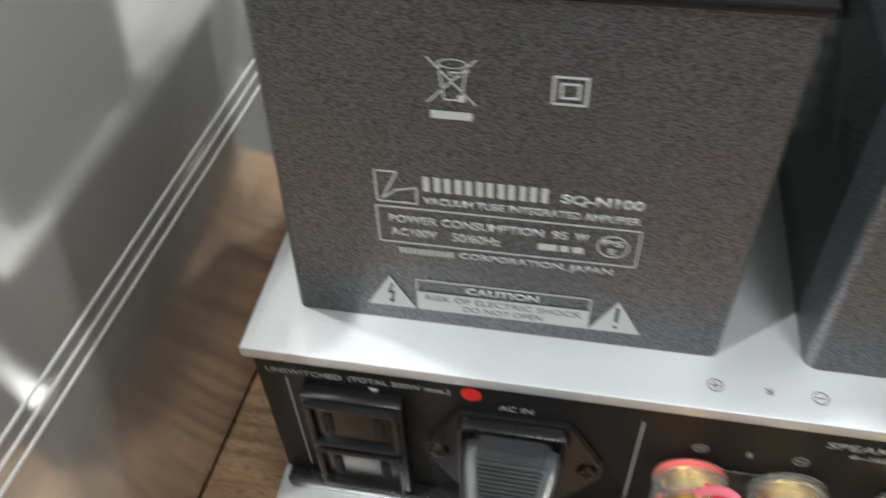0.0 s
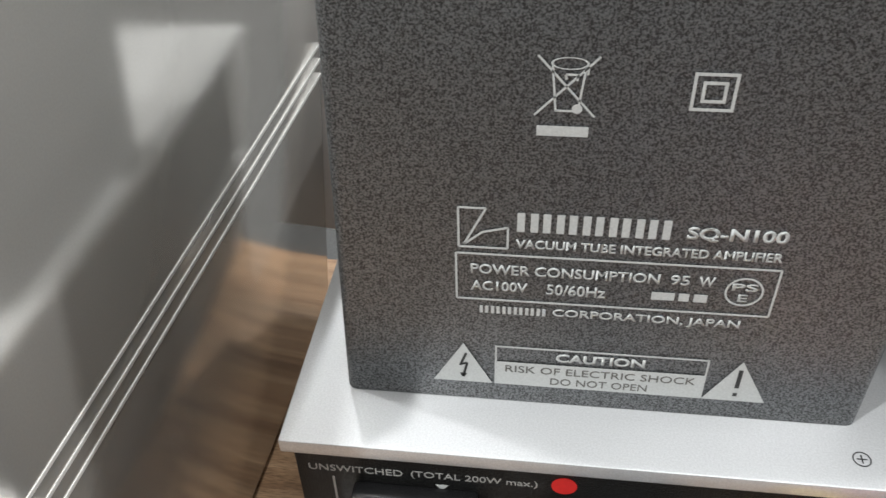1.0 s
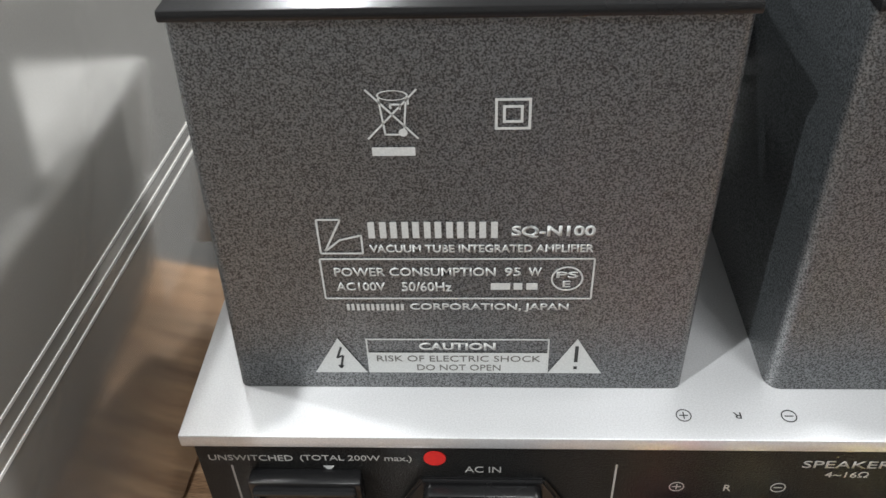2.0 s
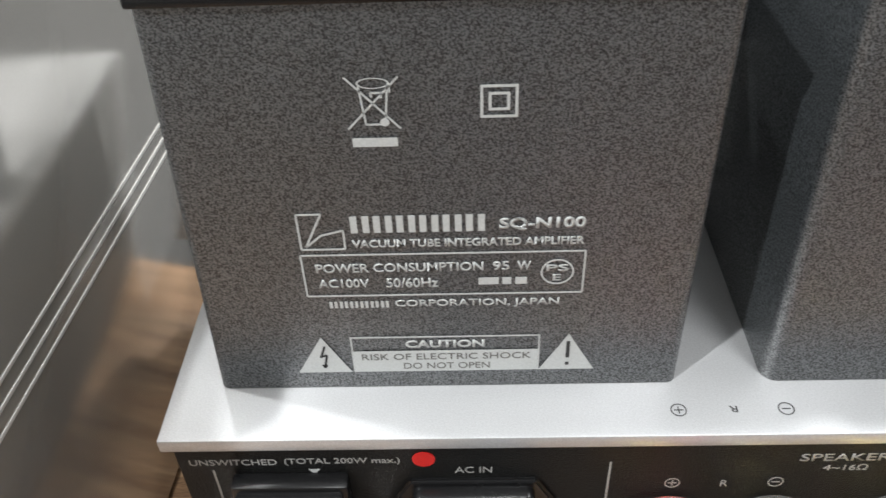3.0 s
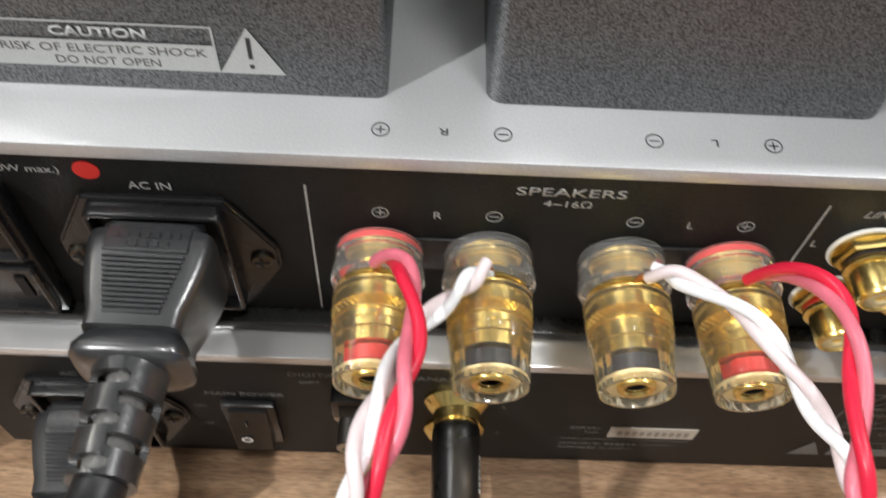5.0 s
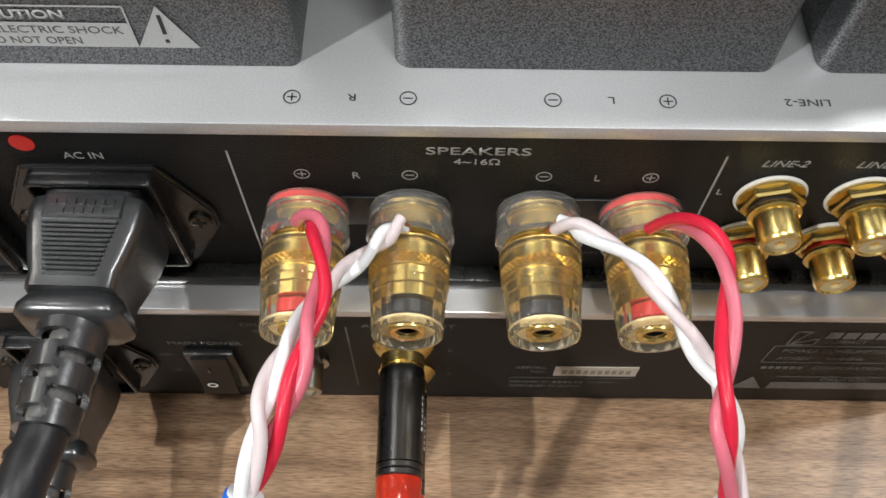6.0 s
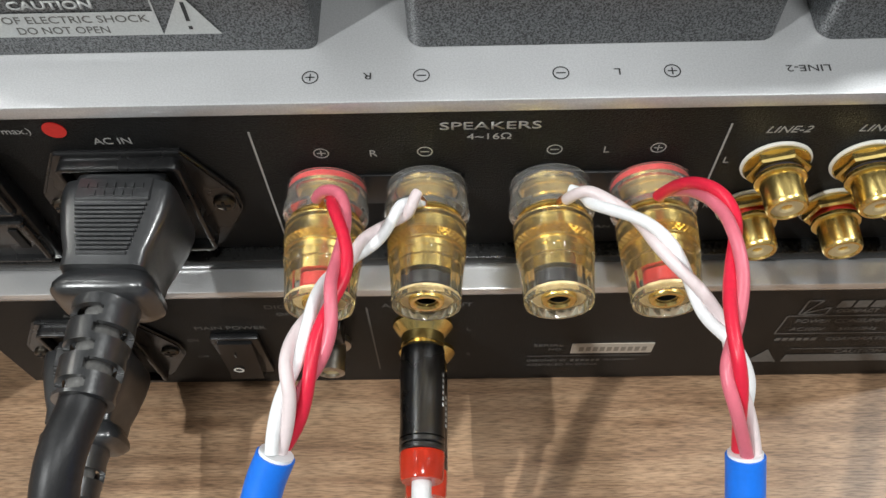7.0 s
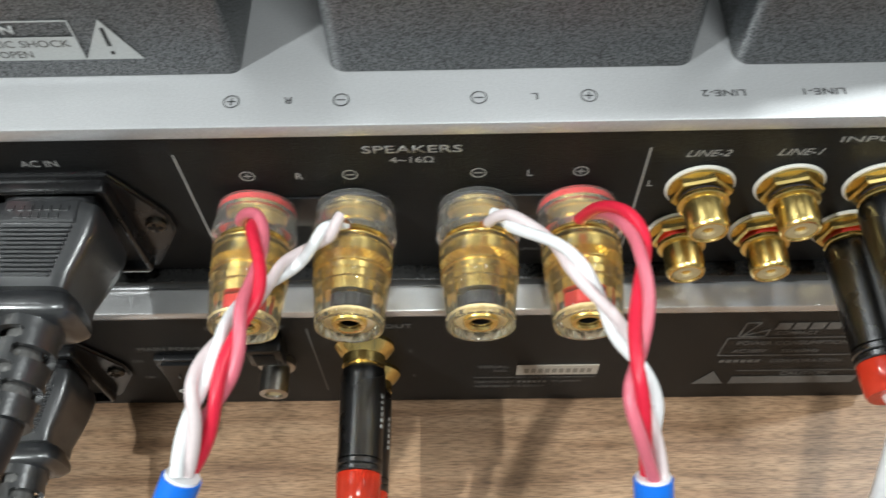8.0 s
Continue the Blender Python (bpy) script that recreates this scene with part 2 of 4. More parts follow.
def strand(path, turns, front, side, offset, radius):
    """One of two twisted wires; at the share `front` of the path it lies uppermost (side 0) or undermost (side 1)."""
    sides = frames_along(path)
    out = []
    n = len(path) - 1
    up = Vector((0, -0.55, 0.83))
    u, v = sides[int(front * n)]
    phase = math.atan2(up.dot(v), up.dot(u)) + 2 * math.pi * turns * front + side * math.pi
    for i, q in enumerate(path):
        a = phase - 2 * math.pi * turns * i / n
        u, v = sides[i]
        out.append(q + (u * math.cos(a) + v * math.sin(a)) * offset)
    return tube(out, radius, 14)


def extrude_outline(points, y0, y1, bm=None):
    """A flat outline in x and z given a thickness along y."""
    out = bm or bmesh.new()
    a = [out.verts.new((x, y0, z)) for x, z in points]
    b = [out.verts.new((x, y1, z)) for x, z in points]
    out.faces.new(a), out.faces.new(list(reversed(b)))
    for i in range(len(points)):
        j = (i + 1) % len(points)
        out.faces.new((a[i], b[i], b[j], a[j]))
    return out


def stroke(bm, ax, az, bx, bz, w, y, t=0.00005):
    """A printed line of width w on a face at y."""
    d = Vector((bx - ax, bz - az))
    n = Vector((-d.y, d.x)).normalized() * w / 2
    return extrude_outline([(ax + n.x, az + n.y), (bx + n.x, bz + n.y), (bx - n.x, bz - n.y), (ax - n.x, az - n.y)], y - t, y, bm)


def printed_ring(bm, x, z, r, w, y, t=0.00005, seg=28):
    rows = []
    for k, d in ((r - w / 2, y), (r - w / 2, y - t), (r + w / 2, y - t), (r + w / 2, y)):
        rows.append([bm.verts.new((x + k * math.cos(2 * math.pi * i / seg), d, z + k * math.sin(2 * math.pi * i / seg))) for i in range(seg)])
    for a, b in zip(rows, rows[1:]):
        for i in range(seg):
            bm.faces.new((a[i], a[(i + 1) % seg], b[(i + 1) % seg], b[i]))
    return bm


def square_line(x0, x1, z0, z1, w, y, t=0.00005):
    """A printed rectangle outline in one piece."""
    bm = bmesh.new()
    rows = []
    for k, d in ((w / 2, y), (w / 2, y - t), (-w / 2, y - t), (-w / 2, y)):
        rows.append([bm.verts.new(q) for q in ((x0 + k, d, z0 + k), (x1 - k, d, z0 + k), (x1 - k, d, z1 - k), (x0 + k, d, z1 - k))])
    for a, b in zip(rows, rows[1:]):
        for i in range(4):
            bm.faces.new((a[i], a[(i + 1) % 4], b[(i + 1) % 4], b[i]))
    return bm


def rounded_frame(x0, x1, z0, z1, r, wall, y0, y1):
    """A raised rectangular lip with round corners; y0 is its proud edge."""
    bm = bmesh.new()

    def loop(cut, y):
        ring, q = [], max(r - cut, 0.0003)
        for cx, cz, a0 in ((x1 - cut - q, z1 - cut - q, 0), (x0 + cut + q, z1 - cut - q, 90), (x0 + cut + q, z0 + cut + q, 180), (x1 - cut - q, z0 + cut + q, 270)):
            for k in range(6):
                a = radians(a0 + 18 * k)
                ring.append(bm.verts.new((cx + q * math.cos(a), y, cz + q * math.sin(a))))
        return ring
    rows = [loop(0, y1), loop(0, y0 + 0.0005), loop(0.00015, y0 + 0.00015), loop(0.0005, y0), loop(wall - 0.0005, y0), loop(wall - 0.00015, y0 + 0.00015), loop(wall, y0 + 0.0005), loop(wall, y1)]
    for a, b in zip(rows, rows[1:]):
        for i in range(24):
            j = (i + 1) % 24
            bm.faces.new((a[i], a[j], b[j], b[i]))
    return bm


def lettering(text, x0, x1, z0, z1, y, bold=0.0, shear=0.0, flat=False):
    """Built-in letters stretched to a field x0..x1, z0..z1 on a face at y (facing -y); flat: on a level face, read from behind."""
    cu = bpy.data.curves.new("letters", "FONT")
    cu.body, cu.size, cu.extrude, cu.offset, cu.shear = text, 1.0, 0.0, bold, shear
    cu.resolution_u = 3
    ob = new("letters", cu)
    bpy.context.view_layer.update()
    me = bpy.data.meshes.new_from_object(ob.evaluated_get(bpy.context.evaluated_depsgraph_get()))
    bpy.data.objects.remove(ob)
    bpy.data.curves.remove(cu)
    bm = bmesh.new()
    bm.from_mesh(me)
    bpy.data.meshes.remove(me)
    xs = [v.co.x for v in bm.verts]
    ys = [v.co.y for v in bm.verts]
    for v in bm.verts:
        a = (v.co.x - min(xs)) / (max(xs) - min(xs))
        b = (v.co.y - min(ys)) / (max(ys) - min(ys))
        if flat:
            v.co = Vector((x1 + (x0 - x1) * a, z1 + (z0 - z1) * b, y))
        else:
            v.co = Vector((x0 + (x1 - x0) * a, y, z0 + (z1 - z0) * b))
    g = bmesh.ops.extrude_face_region(bm, geom=bm.faces[:])
    step = Vector((0, 0, 0.00005)) if flat else Vector((0, -0.00005, 0))
    for v in g["geom"]:
        if isinstance(v, bmesh.types.BMVert):
            v.co += step
    return bm


def bars(words, z0, z1, y):
    """Plain bars in place of words: (x0, x1) fields."""
    bm = bmesh.new()
    for x0, x1 in words:
        extrude_outline([(x0, z0), (x1, z0), (x1, z1), (x0, z1)], y - 0.00005, y, bm)
    return bm


# ---- room ----
def slab(name, x0, x1, y0, y1, z0, z1, mat, label):
    return tagged(part(name, box(x0, x1, y0, y1, z0, z1), mat, None), label, name.split("_")[0], kind="structure")


slab("floor", -3, 3, -3, 3, -0.84, -0.74, CARPET, "grey carpet floor of the listening room")
slab("ceiling", -3, 3, -3, 3, CEIL, CEIL + 0.1, CEILING, "white ceiling board with recessed spots")
slab("wall_north", -3, 3, 3, 3.1, -0.74, CEIL, WALL, "off-white painted wall")
slab("wall_south", -3, 3, -3.1, -3, -0.74, CEIL, WALL, "off-white painted wall")
slab("wall_west", -3.1, -3, -3, 3, -0.74, CEIL, WALL, "off-white painted wall")
slab("wall_east", 3, 3.1, -3, 3, -0.74, CEIL, WALL, "off-white painted wall")


# ---- table ----
def build_table():
    t = thing("display_table", "walnut-grain laminate display table carrying the audio components", "table")
    part("tabletop", box(-0.7, 0.95, -0.262, 0.210, TABLE - 0.03, TABLE, 0.0015), WOOD, t, "walnut laminate tabletop with fine grain")
    for x in (-0.64, 0.89):
        for y in (-0.21, 0.16):
            part("leg", box(x - 0.03, x + 0.03, y - 0.03, y + 0.03, -0.74, TABLE - 0.03, 0.002), WOOD, t)


build_table()


# ---- fittings shared by both components ----
def screw(x, y, z, r, parent):
    bm = lathe([(r, y), (r, y - 0.0006), (r * 0.8, y - 0.0011), (r * 0.15, y - 0.0013)], x, z, 20)
    s = part("screw", bm, SCREW, parent, "dark cross-head screw")
    k = box(x - r * 0.62, x + r * 0.62, y - 0.00145, y - 0.0009, z - r * 0.13, z + r * 0.13)
    box(x - r * 0.13, x + r * 0.13, y - 0.00147, y - 0.0009, z - r * 0.62, z + r * 0.62, bm=k)
    # cross laid on the head, its shade put into the colour
    s2 = part("screw_slot", k, HOLE, parent)
    return s, s2


def power_inlet(cx, cz, y, parent):
    """A three-pin appliance inlet with screw ears: flange, raised shroud, black sheet painted as the well's shade."""
    w, h = 0.0141, 0.0198
    flange = extrude_outline([(cx - w, cz + h), (cx + w, cz + h), (cx + 0.0228, cz + 0.0035), (cx + 0.0228, cz - 0.0035),
                              (cx + w, cz - h), (cx - w, cz - h), (cx - 0.0228, cz - 0.0035), (cx - 0.0228, cz + 0.0035)], y - 0.0015, y)
    bmesh.ops.bevel(flange, geom=flange.edges[:], offset=0.0007, segments=3, affect="EDGES")
    inlet = part("power_inlet", flange, PLASTIC, parent, "black plastic mains inlet with screw ears")
    shroud = rounded_frame(cx - 0.0137, cx + 0.0137, cz - 0.0180, cz + 0.0180, 0.0022, 0.0014, y - 0.0045, y - 0.0010)
    part("shroud", shroud, PLASTIC, inlet)
    # flat sheet on the flange; the well's depth is only dark colour
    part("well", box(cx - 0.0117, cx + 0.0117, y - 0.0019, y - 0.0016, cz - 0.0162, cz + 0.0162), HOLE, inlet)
    for s in (-1, 1):
        screw(cx + s * 0.0191, y - 0.0015, cz, 0.0026, inlet)
    return inlet


def phono_jack(cx, cz, y, ring, parent, washer=True):
    if washer:
        nut = lathe([(0.0070, y - 0.0012), (0.0070, y - 0.0030), (0.0066, y - 0.0036)], cx, cz, 6, turn=0.3)
    else:
        nut = lathe([(0.0084, y), (0.0085, y - 0.0012), (0.0071, y - 0.0030), (0.0064, y - 0.0036), (0.0060, y - 0.0040), (0.0060, y - 0.0068)], cx, cz, 36)
    j = part("phono_jack", nut, GOLD, parent, "gold-plated phono socket", smooth=20)
    if washer:
        part("washer", ring_body(0.0078, 0.004, y - 0.0009, y - 0.00005, cx, cz, 36), WHITE_RING, j, "white nylon washer")
        part("flange", ring_body(0.0073, 0.004, y - 0.0015, y - 0.00085, cx, cz, 36), GOLD, j)
    if washer:
        part("colour_ring", ring_body(0.0052, 0.0035, y - 0.0048, y - 0.0036, cx, cz, 30), ring, j)
    part("barrel", lathe([(0.0056, y - 0.0046), (0.0057, y - 0.0048), (0.0057, y - 0.0055), (0.0055, y - 0.0057), (0.0047, y - 0.0059), (0.0046, y - 0.0118), (0.0044, y - 0.0125), (0.0041, y - 0.0129), (0.0036, y - 0.0130), (0.0034, y - 0.0127), (0.0034, y - 0.0120)], cx, cz, 36), GOLD, j)
    part("insulator", lathe([(0.0034, y - 0.0116), (0.0034, y - 0.0125), (0.0016, y - 0.0126), (0.0012, y - 0.0123), (0.0011, y - 0.0112)], cx, cz, 28), IVORY, j, "ivory insulator round the pin hole")
    # black plug in place of a bored hole, shade as colour
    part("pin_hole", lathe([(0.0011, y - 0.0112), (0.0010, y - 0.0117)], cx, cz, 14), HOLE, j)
    return j


def binding_post(cx, cz, y, red, parent):
    """A clear-capped gold speaker terminal: fixed collar, gap for the wire, screw cap with splined skirt; the metal is moulded in."""
    mat = RED if red else NAVY
    p = part("binding_post", lathe([(0.0060, y - 0.0004), (0.0060, y - 0.0026), (0.0065, y - 0.0028), (0.0065, y - 0.0040), (0.0060, y - 0.0042), (0.0060, y - 0.0056), (0.0065, y - 0.0058), (0.0065, y - 0.0072), (0.0056, y - 0.0078), (0.0047, y - 0.0082), (0.0047, y - 0.0110)], cx, cz, 36), GOLD, parent,
             "gold speaker terminal with acrylic cap and %s ring" % ("red" if red else "black"))
    part("colour_ring", ring_body(0.0084 if red else 0.0074, 0.0062, y - 0.0020 if red else y - 0.0008, y - 0.0002, cx, cz, 48), mat, p)
    collar = part("collar", lathe([(0.0088, y - 0.0004), (0.0090, y - 0.0002), (0.0093, y - 0.0003), (0.0094, y - 0.0006), (0.0092, y - 0.0045), (0.0097, y - 0.0058), (0.0097, y - 0.0079), (0.0093, y - 0.0084), (0.0072, y - 0.0084),
                                   (0.0068, y - 0.0080), (0.0068, y - 0.0024), (0.0088, y - 0.0022), (0.0088, y - 0.0004)], cx, cz, 56), ACRYLIC_CLEAR, p, "clear acrylic collar")
    part("seat_washer", ring_body(0.0080, 0.0048, y - 0.0098, y - 0.0088, cx, cz, 36), GOLD, p)
    prof = [(0.0087, y - 0.0108), (0.0090, y - 0.0113), (0.0089, y - 0.0140), (0.0086, y - 0.0198), (0.0085, y - 0.0200), (0.0081, y - 0.0235), (0.0078, y - 0.0270), (0.0076, y - 0.0300), (0.0074, y - 0.0306), (0.0066, y - 0.0307), (0.0064, y - 0.0302), (0.0064, y - 0.0291)]
    cap = part("cap", lathe(prof, cx, cz, 96, flutes=16, depth=0.00028, y0=y - 0.0301, y1=y - 0.0199), ACRYLIC, p, "clear acrylic screw cap with splined skirt")
    collar.visible_shadow = cap.visible_shadow = False
    part("core", lathe([(0.0050, y - 0.0110), (0.0062, y - 0.0113), (0.0062, y - 0.0140), (0.0058, y - 0.0143)], cx, cz, 40), GOLD, p)
    part("knurl", knurled_band(cx, cz, 0.0067, y - 0.0143, y - 0.0172), GOLD, p, "diamond-knurled gold band", smooth=None)
    part("sleeve", lathe([(0.0058, y - 0.0171), (0.0057, y - 0.0205), (0.0053, y - 0.0209), (0.0053, y - 0.0236)], cx, cz, 36), GOLD, p)
    part("colour_band", ring_body(0.0034, 0.0022, y - 0.0272, y - 0.0238, cx, cz, 36), mat, p)
    part("stem", lathe([(0.0024, y - 0.0236), (0.0024, y - 0.0285)], cx, cz, 28), GOLD, p)
    part("end_disc", lathe([(0.0058, y - 0.0282), (0.0058, y - 0.0288), (0.0030, y - 0.0289)], cx, cz, 40), GOLD_MATT, p, "matt gold disc under the clear end")
    part("tip", lathe([(0.0039, y - 0.0288), (0.0038, y - 0.0298), (0.0035, y - 0.0301), (0.0028, y - 0.0301), (0.0024, y - 0.0296), (0.0022, y - 0.0280)], cx, cz, 32), GOLD, p)
    # black disc painted as the shaded depth of the socket
    part("socket", lathe([(0.0022, y - 0.0289), (0.0020, y - 0.0291)], cx, cz, 20), HOLE, p)
    return p


def knurled_band(cx, cz, r, ya, yb, around=34, rows=3):
    """A band of small raised diamonds between two plain rims."""
    bm = bmesh.new()
    lathe([(r - 0.0006, ya), (r, ya - 0.0001), (r, ya - 0.0004), (r - 0.0004, ya - 0.0005)], cx, cz, 66, bm)
    lathe([(r - 0.0004, yb + 0.0005), (r, yb + 0.0004), (r, yb + 0.0001), (r - 0.0006, yb)], cx, cz, 66, bm)
    h = (ya - yb - 0.0010) / rows

    def spot(k, y, q):
        a = math.pi * k / around
        return bm.verts.new((cx + q * math.cos(a), y, cz + q * math.sin(a)))
    low = r - 0.0004
    for j in range(rows + 1):
        y = ya - 0.0005 - j * h
        for i in range(around):
            k = 2 * i + (j % 2)
            tip = spot(k, y, r + 0.0003)
            ring = [spot(k - 1, y, low), spot(k, min(y + h, ya), low), spot(k + 1, y, low), spot(k, max(y - h, yb), low)]
            for n in range(4):
                bm.faces.new((tip, ring[n], ring[(n + 1) % 4]))
    return bm


def foot(x, y, z0, z1, parent):
    b = bmesh.new()
    bmesh.ops.create_cone(b, segments=28, cap_ends=True, radius1=0.015, radius2=0.017, depth=z1 - z0)
    for v in b.verts:
        v.co += Vector((x, y, (z0 + z1) / 2))
    part("foot", b, RUBBER, parent, "black rubber foot")


# ---- integrated amplifier ----
TOP = 0.150      # upper face of its silver plate
LOW = 0.091      # lower edge of its rear panel
WIDE = 0.297
DEEP = 0.186


def transformer_cover(x0, x1, y0, y1, parent, label, lean=0.0016, q=0.0034):
    """A folded steel cover; lean: how far its front left edge draws in towards the top; q: corner radius."""
    body = bmesh.new()
    z0, z1 = TOP + 0.0001, 0.2402
    rows = []
    for z, lo, hi in ((z0, 0.0, 0.0), (z1, lean, -0.0008)):
        ring = []
        for cx, cy, a0 in ((x1 + hi - q, y1 - q, 0), (x0 + max(lo, 0.0) + q, y1 - q, 90), (x0 + lo + q, y0 + q, 180), (x1 + hi - q, y0 + q, 270)):
            for k in range(7):
                a = radians(a0 + 15 * k)
                ring.append(body.verts.new((cx + q * math.cos(a), cy + q * math.sin(a), z)))
        rows.append(ring)
    for i in range(28):
        j = (i + 1) % 28
        body.faces.new((rows[0][i], rows[0][j], rows[1][j], rows[1][i]))
    body.faces.new(rows[0]), body.faces.new(rows[1])
    c = part("transformer_cover", body, COVER, parent, label)
    part("cap_plate", box(x0 + lean - 0.0004, x1 - 0.0004, y0 - 0.0012, y1 + 0.0012, z1, z1 + 0.0022, 0.0005), PLASTIC, c, "thin black cap plate")
    return c


def rating_print(c):
    """The white screen print on the first cover."""
    y = 0.0133
    b = bmesh.new()
    # struck-out bin on wheels, with the bar below
    for s in ((0.0470, 0.2272, 0.0559, 0.2172), (0.0560, 0.2272, 0.0468, 0.2172), (0.0492, 0.2256, 0.0500, 0.2180), (0.0541, 0.2256, 0.0533, 0.2180),
              (0.0500, 0.2181, 0.0533, 0.2181), (0.0512, 0.2242, 0.0530, 0.2242), (0.0530, 0.2242, 0.0529, 0.2232), (0.0512, 0.2242, 0.0513, 0.2234), (0.0544, 0.2256, 0.0544, 0.2242)):
        stroke(b, *s, 0.00034, y)
    lid = printed_ring(bmesh.new(), 0, 0, 0.0026, 0.00036, 0)
    for v in lid.verts:
        b_co = v.co.copy()
        v.co = Vector((0.0517 + b_co.x, y + b_co.y, 0.2260 + 0.36 * b_co.z))
    part("bin_symbol", lid, INK, c)
    extrude_outline([(0.0532 + 0.0008 * math.cos(i * math.pi / 8), 0.2185 + 0.0008 * math.sin(i * math.pi / 8)) for i in range(16)], y - 0.00006, y, b)
    part("bin_symbol", b, INK, c, "printed struck-out bin symbol")
    part("bar_symbol", bars([(0.0473, 0.0552)], 0.2136, 0.2154, y), INK, c)
    part("double_square_symbol", square_line(0.0698, 0.0757, 0.2192, 0.2250, 0.0005, y), INK, c, "printed double square symbol")
    part("double_square_symbol", square_line(0.0712, 0.0743, 0.2206, 0.2236, 0.0005, y), INK, c)
    # maker's emblem and name as plain shapes
    b = bmesh.new()
    for s in ((0.0349, 0.1989, 0.0349, 0.1904), (0.0349, 0.1904, 0.0434, 0.1904), (0.0434, 0.1904, 0.0434, 0.1950), (0.0434, 0.1950, 0.0390, 0.1938),
              (0.0390, 0.1938, 0.0358, 0.1909), (0.0358, 0.1909, 0.0396, 0.1989), (0.0396, 0.1989, 0.0349, 0.1989)):
        stroke(b, *s, 0.0004, y)
    tagged(part("emblem", b, INK, c, "printed outline emblem"), "printed outline emblem", kind="stuff")
    step = 0.0262 / 6
    for i in range(6):
        x = 0.0449 + i * step
        part("name_block", bars([(x, x + step * 0.30), (x + step * 0.52, x + step * 0.82)], 0.1943, 0.1983, y), INK, c)

    def words(text, x0, x1, z0, z1, bold=0.018, mat=INK, dy=0.0, shear=0.0):
        part("inscription", lettering(text, x0, x1, z0, z1, y - dy, bold, shear), mat, c, smooth=None)
    words("SQ-N100", 0.0730, 0.0893, 0.1942, 0.1973, 0.036)
    words("VACUUM TUBE INTEGRATED AMPLIFIER", 0.0448, 0.0893, 0.1906, 0.1926, 0.026)
    words("POWER CONSUMPTION", 0.0370, 0.0700, 0.1843, 0.1866)
    words("95", 0.0718, 0.0751, 0.1843, 0.1866)
    words("W", 0.0766, 0.0793, 0.1843, 0.1866)
    words("AC100V", 0.0370, 0.0472, 0.1803, 0.1826)
    words("50/60Hz", 0.0506, 0.0610, 0.1801, 0.1827)
    part("inscription", bars([(0.0690, 0.0730), (0.0737, 0.0755), (0.0763, 0.0786)], 0.1806, 0.1824, y), INK, c)
    words("CORPORATION, JAPAN", 0.0520, 0.0853, 0.1743, 0.1767)
    for i in range(6):
        part("name_block", bars([(0.0386 + i * 0.0021, 0.0392 + i * 0.0021), (0.0396 + i * 0.0021, 0.0402 + i * 0.0021)], 0.1747, 0.1765, y), INK, c)
    b = bmesh.new()
    for s in ((0.0344, 0.1889, 0.0897, 0.1889), (0.0897, 0.1889, 0.0897, 0.1781), (0.0897, 0.1781, 0.0344, 0.1781), (0.0344, 0.1781, 0.0344, 0.1889)):
        stroke(b, *s, 0.00038, y)
    part("frame_line", b, INK, c)
    b = printed_ring(bmesh.new(), 0.0845, 0.1836, 0.0031, 0.00036, y)
    part("approval_mark", b, INK, c, "printed round approval mark")
    words("PS", 0.0823, 0.0867, 0.1838, 0.1855)
    words("E", 0.0837, 0.0853, 0.1813, 0.1830)
    for x0, x1, top in ((0.0294, 0.0412, 0.0355), (0.0819, 0.0938, 0.0879)):
        part("warning_triangle", extrude_outline([(x0, 0.1553), (x1, 0.1553), (top, 0.1662)], y - 0.00005, y), INK, c, "printed white warning triangle")
    b = bmesh.new()
    for s in ((0.0360, 0.1635, 0.0348, 0.1600), (0.0348, 0.1602, 0.0362, 0.1608), (0.0362, 0.1608, 0.0354, 0.1570), (0.0350, 0.1578, 0.0354, 0.1568), (0.0359, 0.1578, 0.0354, 0.1568)):
        stroke(b, *s, 0.0005, y - 0.00008)
    part("flash_symbol", b, INK_DARK, c)
    b = bmesh.new()
    stroke(b, 0.0879, 0.1640, 0.0879, 0.1590, 0.0008, y - 0.00008), stroke(b, 0.0879, 0.1576, 0.0879, 0.1567, 0.0008, y - 0.00008)
    part("exclamation_mark", b, INK_DARK, c)
    b = bmesh.new()
    for s in ((0.0420, 0.1659, 0.0817, 0.1659), (0.0418, 0.1553, 0.0418, 0.1661), (0.0817, 0.1553, 0.0817, 0.1661)):
        stroke(b, *s, 0.00036, y)
    part("caution_frame", b, INK, c)
    part("caution_field", bars([(0.0420, 0.0815)], 0.1553, 0.1617, y), INK, c, "printed white field")
    words("CAUTION", 0.0533, 0.0702, 0.1626, 0.1649, 0.034)
    words("RISK OF ELECTRIC SHOCK", 0.0437, 0.0801, 0.1590, 0.1609, 0.0, INK_DIM, 0.00008)
    words("DO NOT OPEN", 0.0526, 0.0713, 0.1561, 0.1580, 0.0, INK_DIM, 0.00008)


def mark(sign, x, z, y, mat, parent, r=0.0016, flat=False):
    """A ringed plus or minus, on a rear face or lying on a plate."""
    b = printed_ring(bmesh.new(), 0, 0, r, 0.00024, 0)
    stroke(b, -r * 0.6, 0, r * 0.6, 0, 0.00026, 0)
    if sign > 0:
        stroke(b, 0, -r * 0.6, 0, r * 0.6, 0.00026, 0)
    for v in b.verts:
        a = v.co.copy()
        v.co = Vector((x + a.x, z + a.z, y - a.y)) if flat else Vector((x + a.x, y + a.y, z + a.z))
    part("polarity_mark", b, mat, parent)


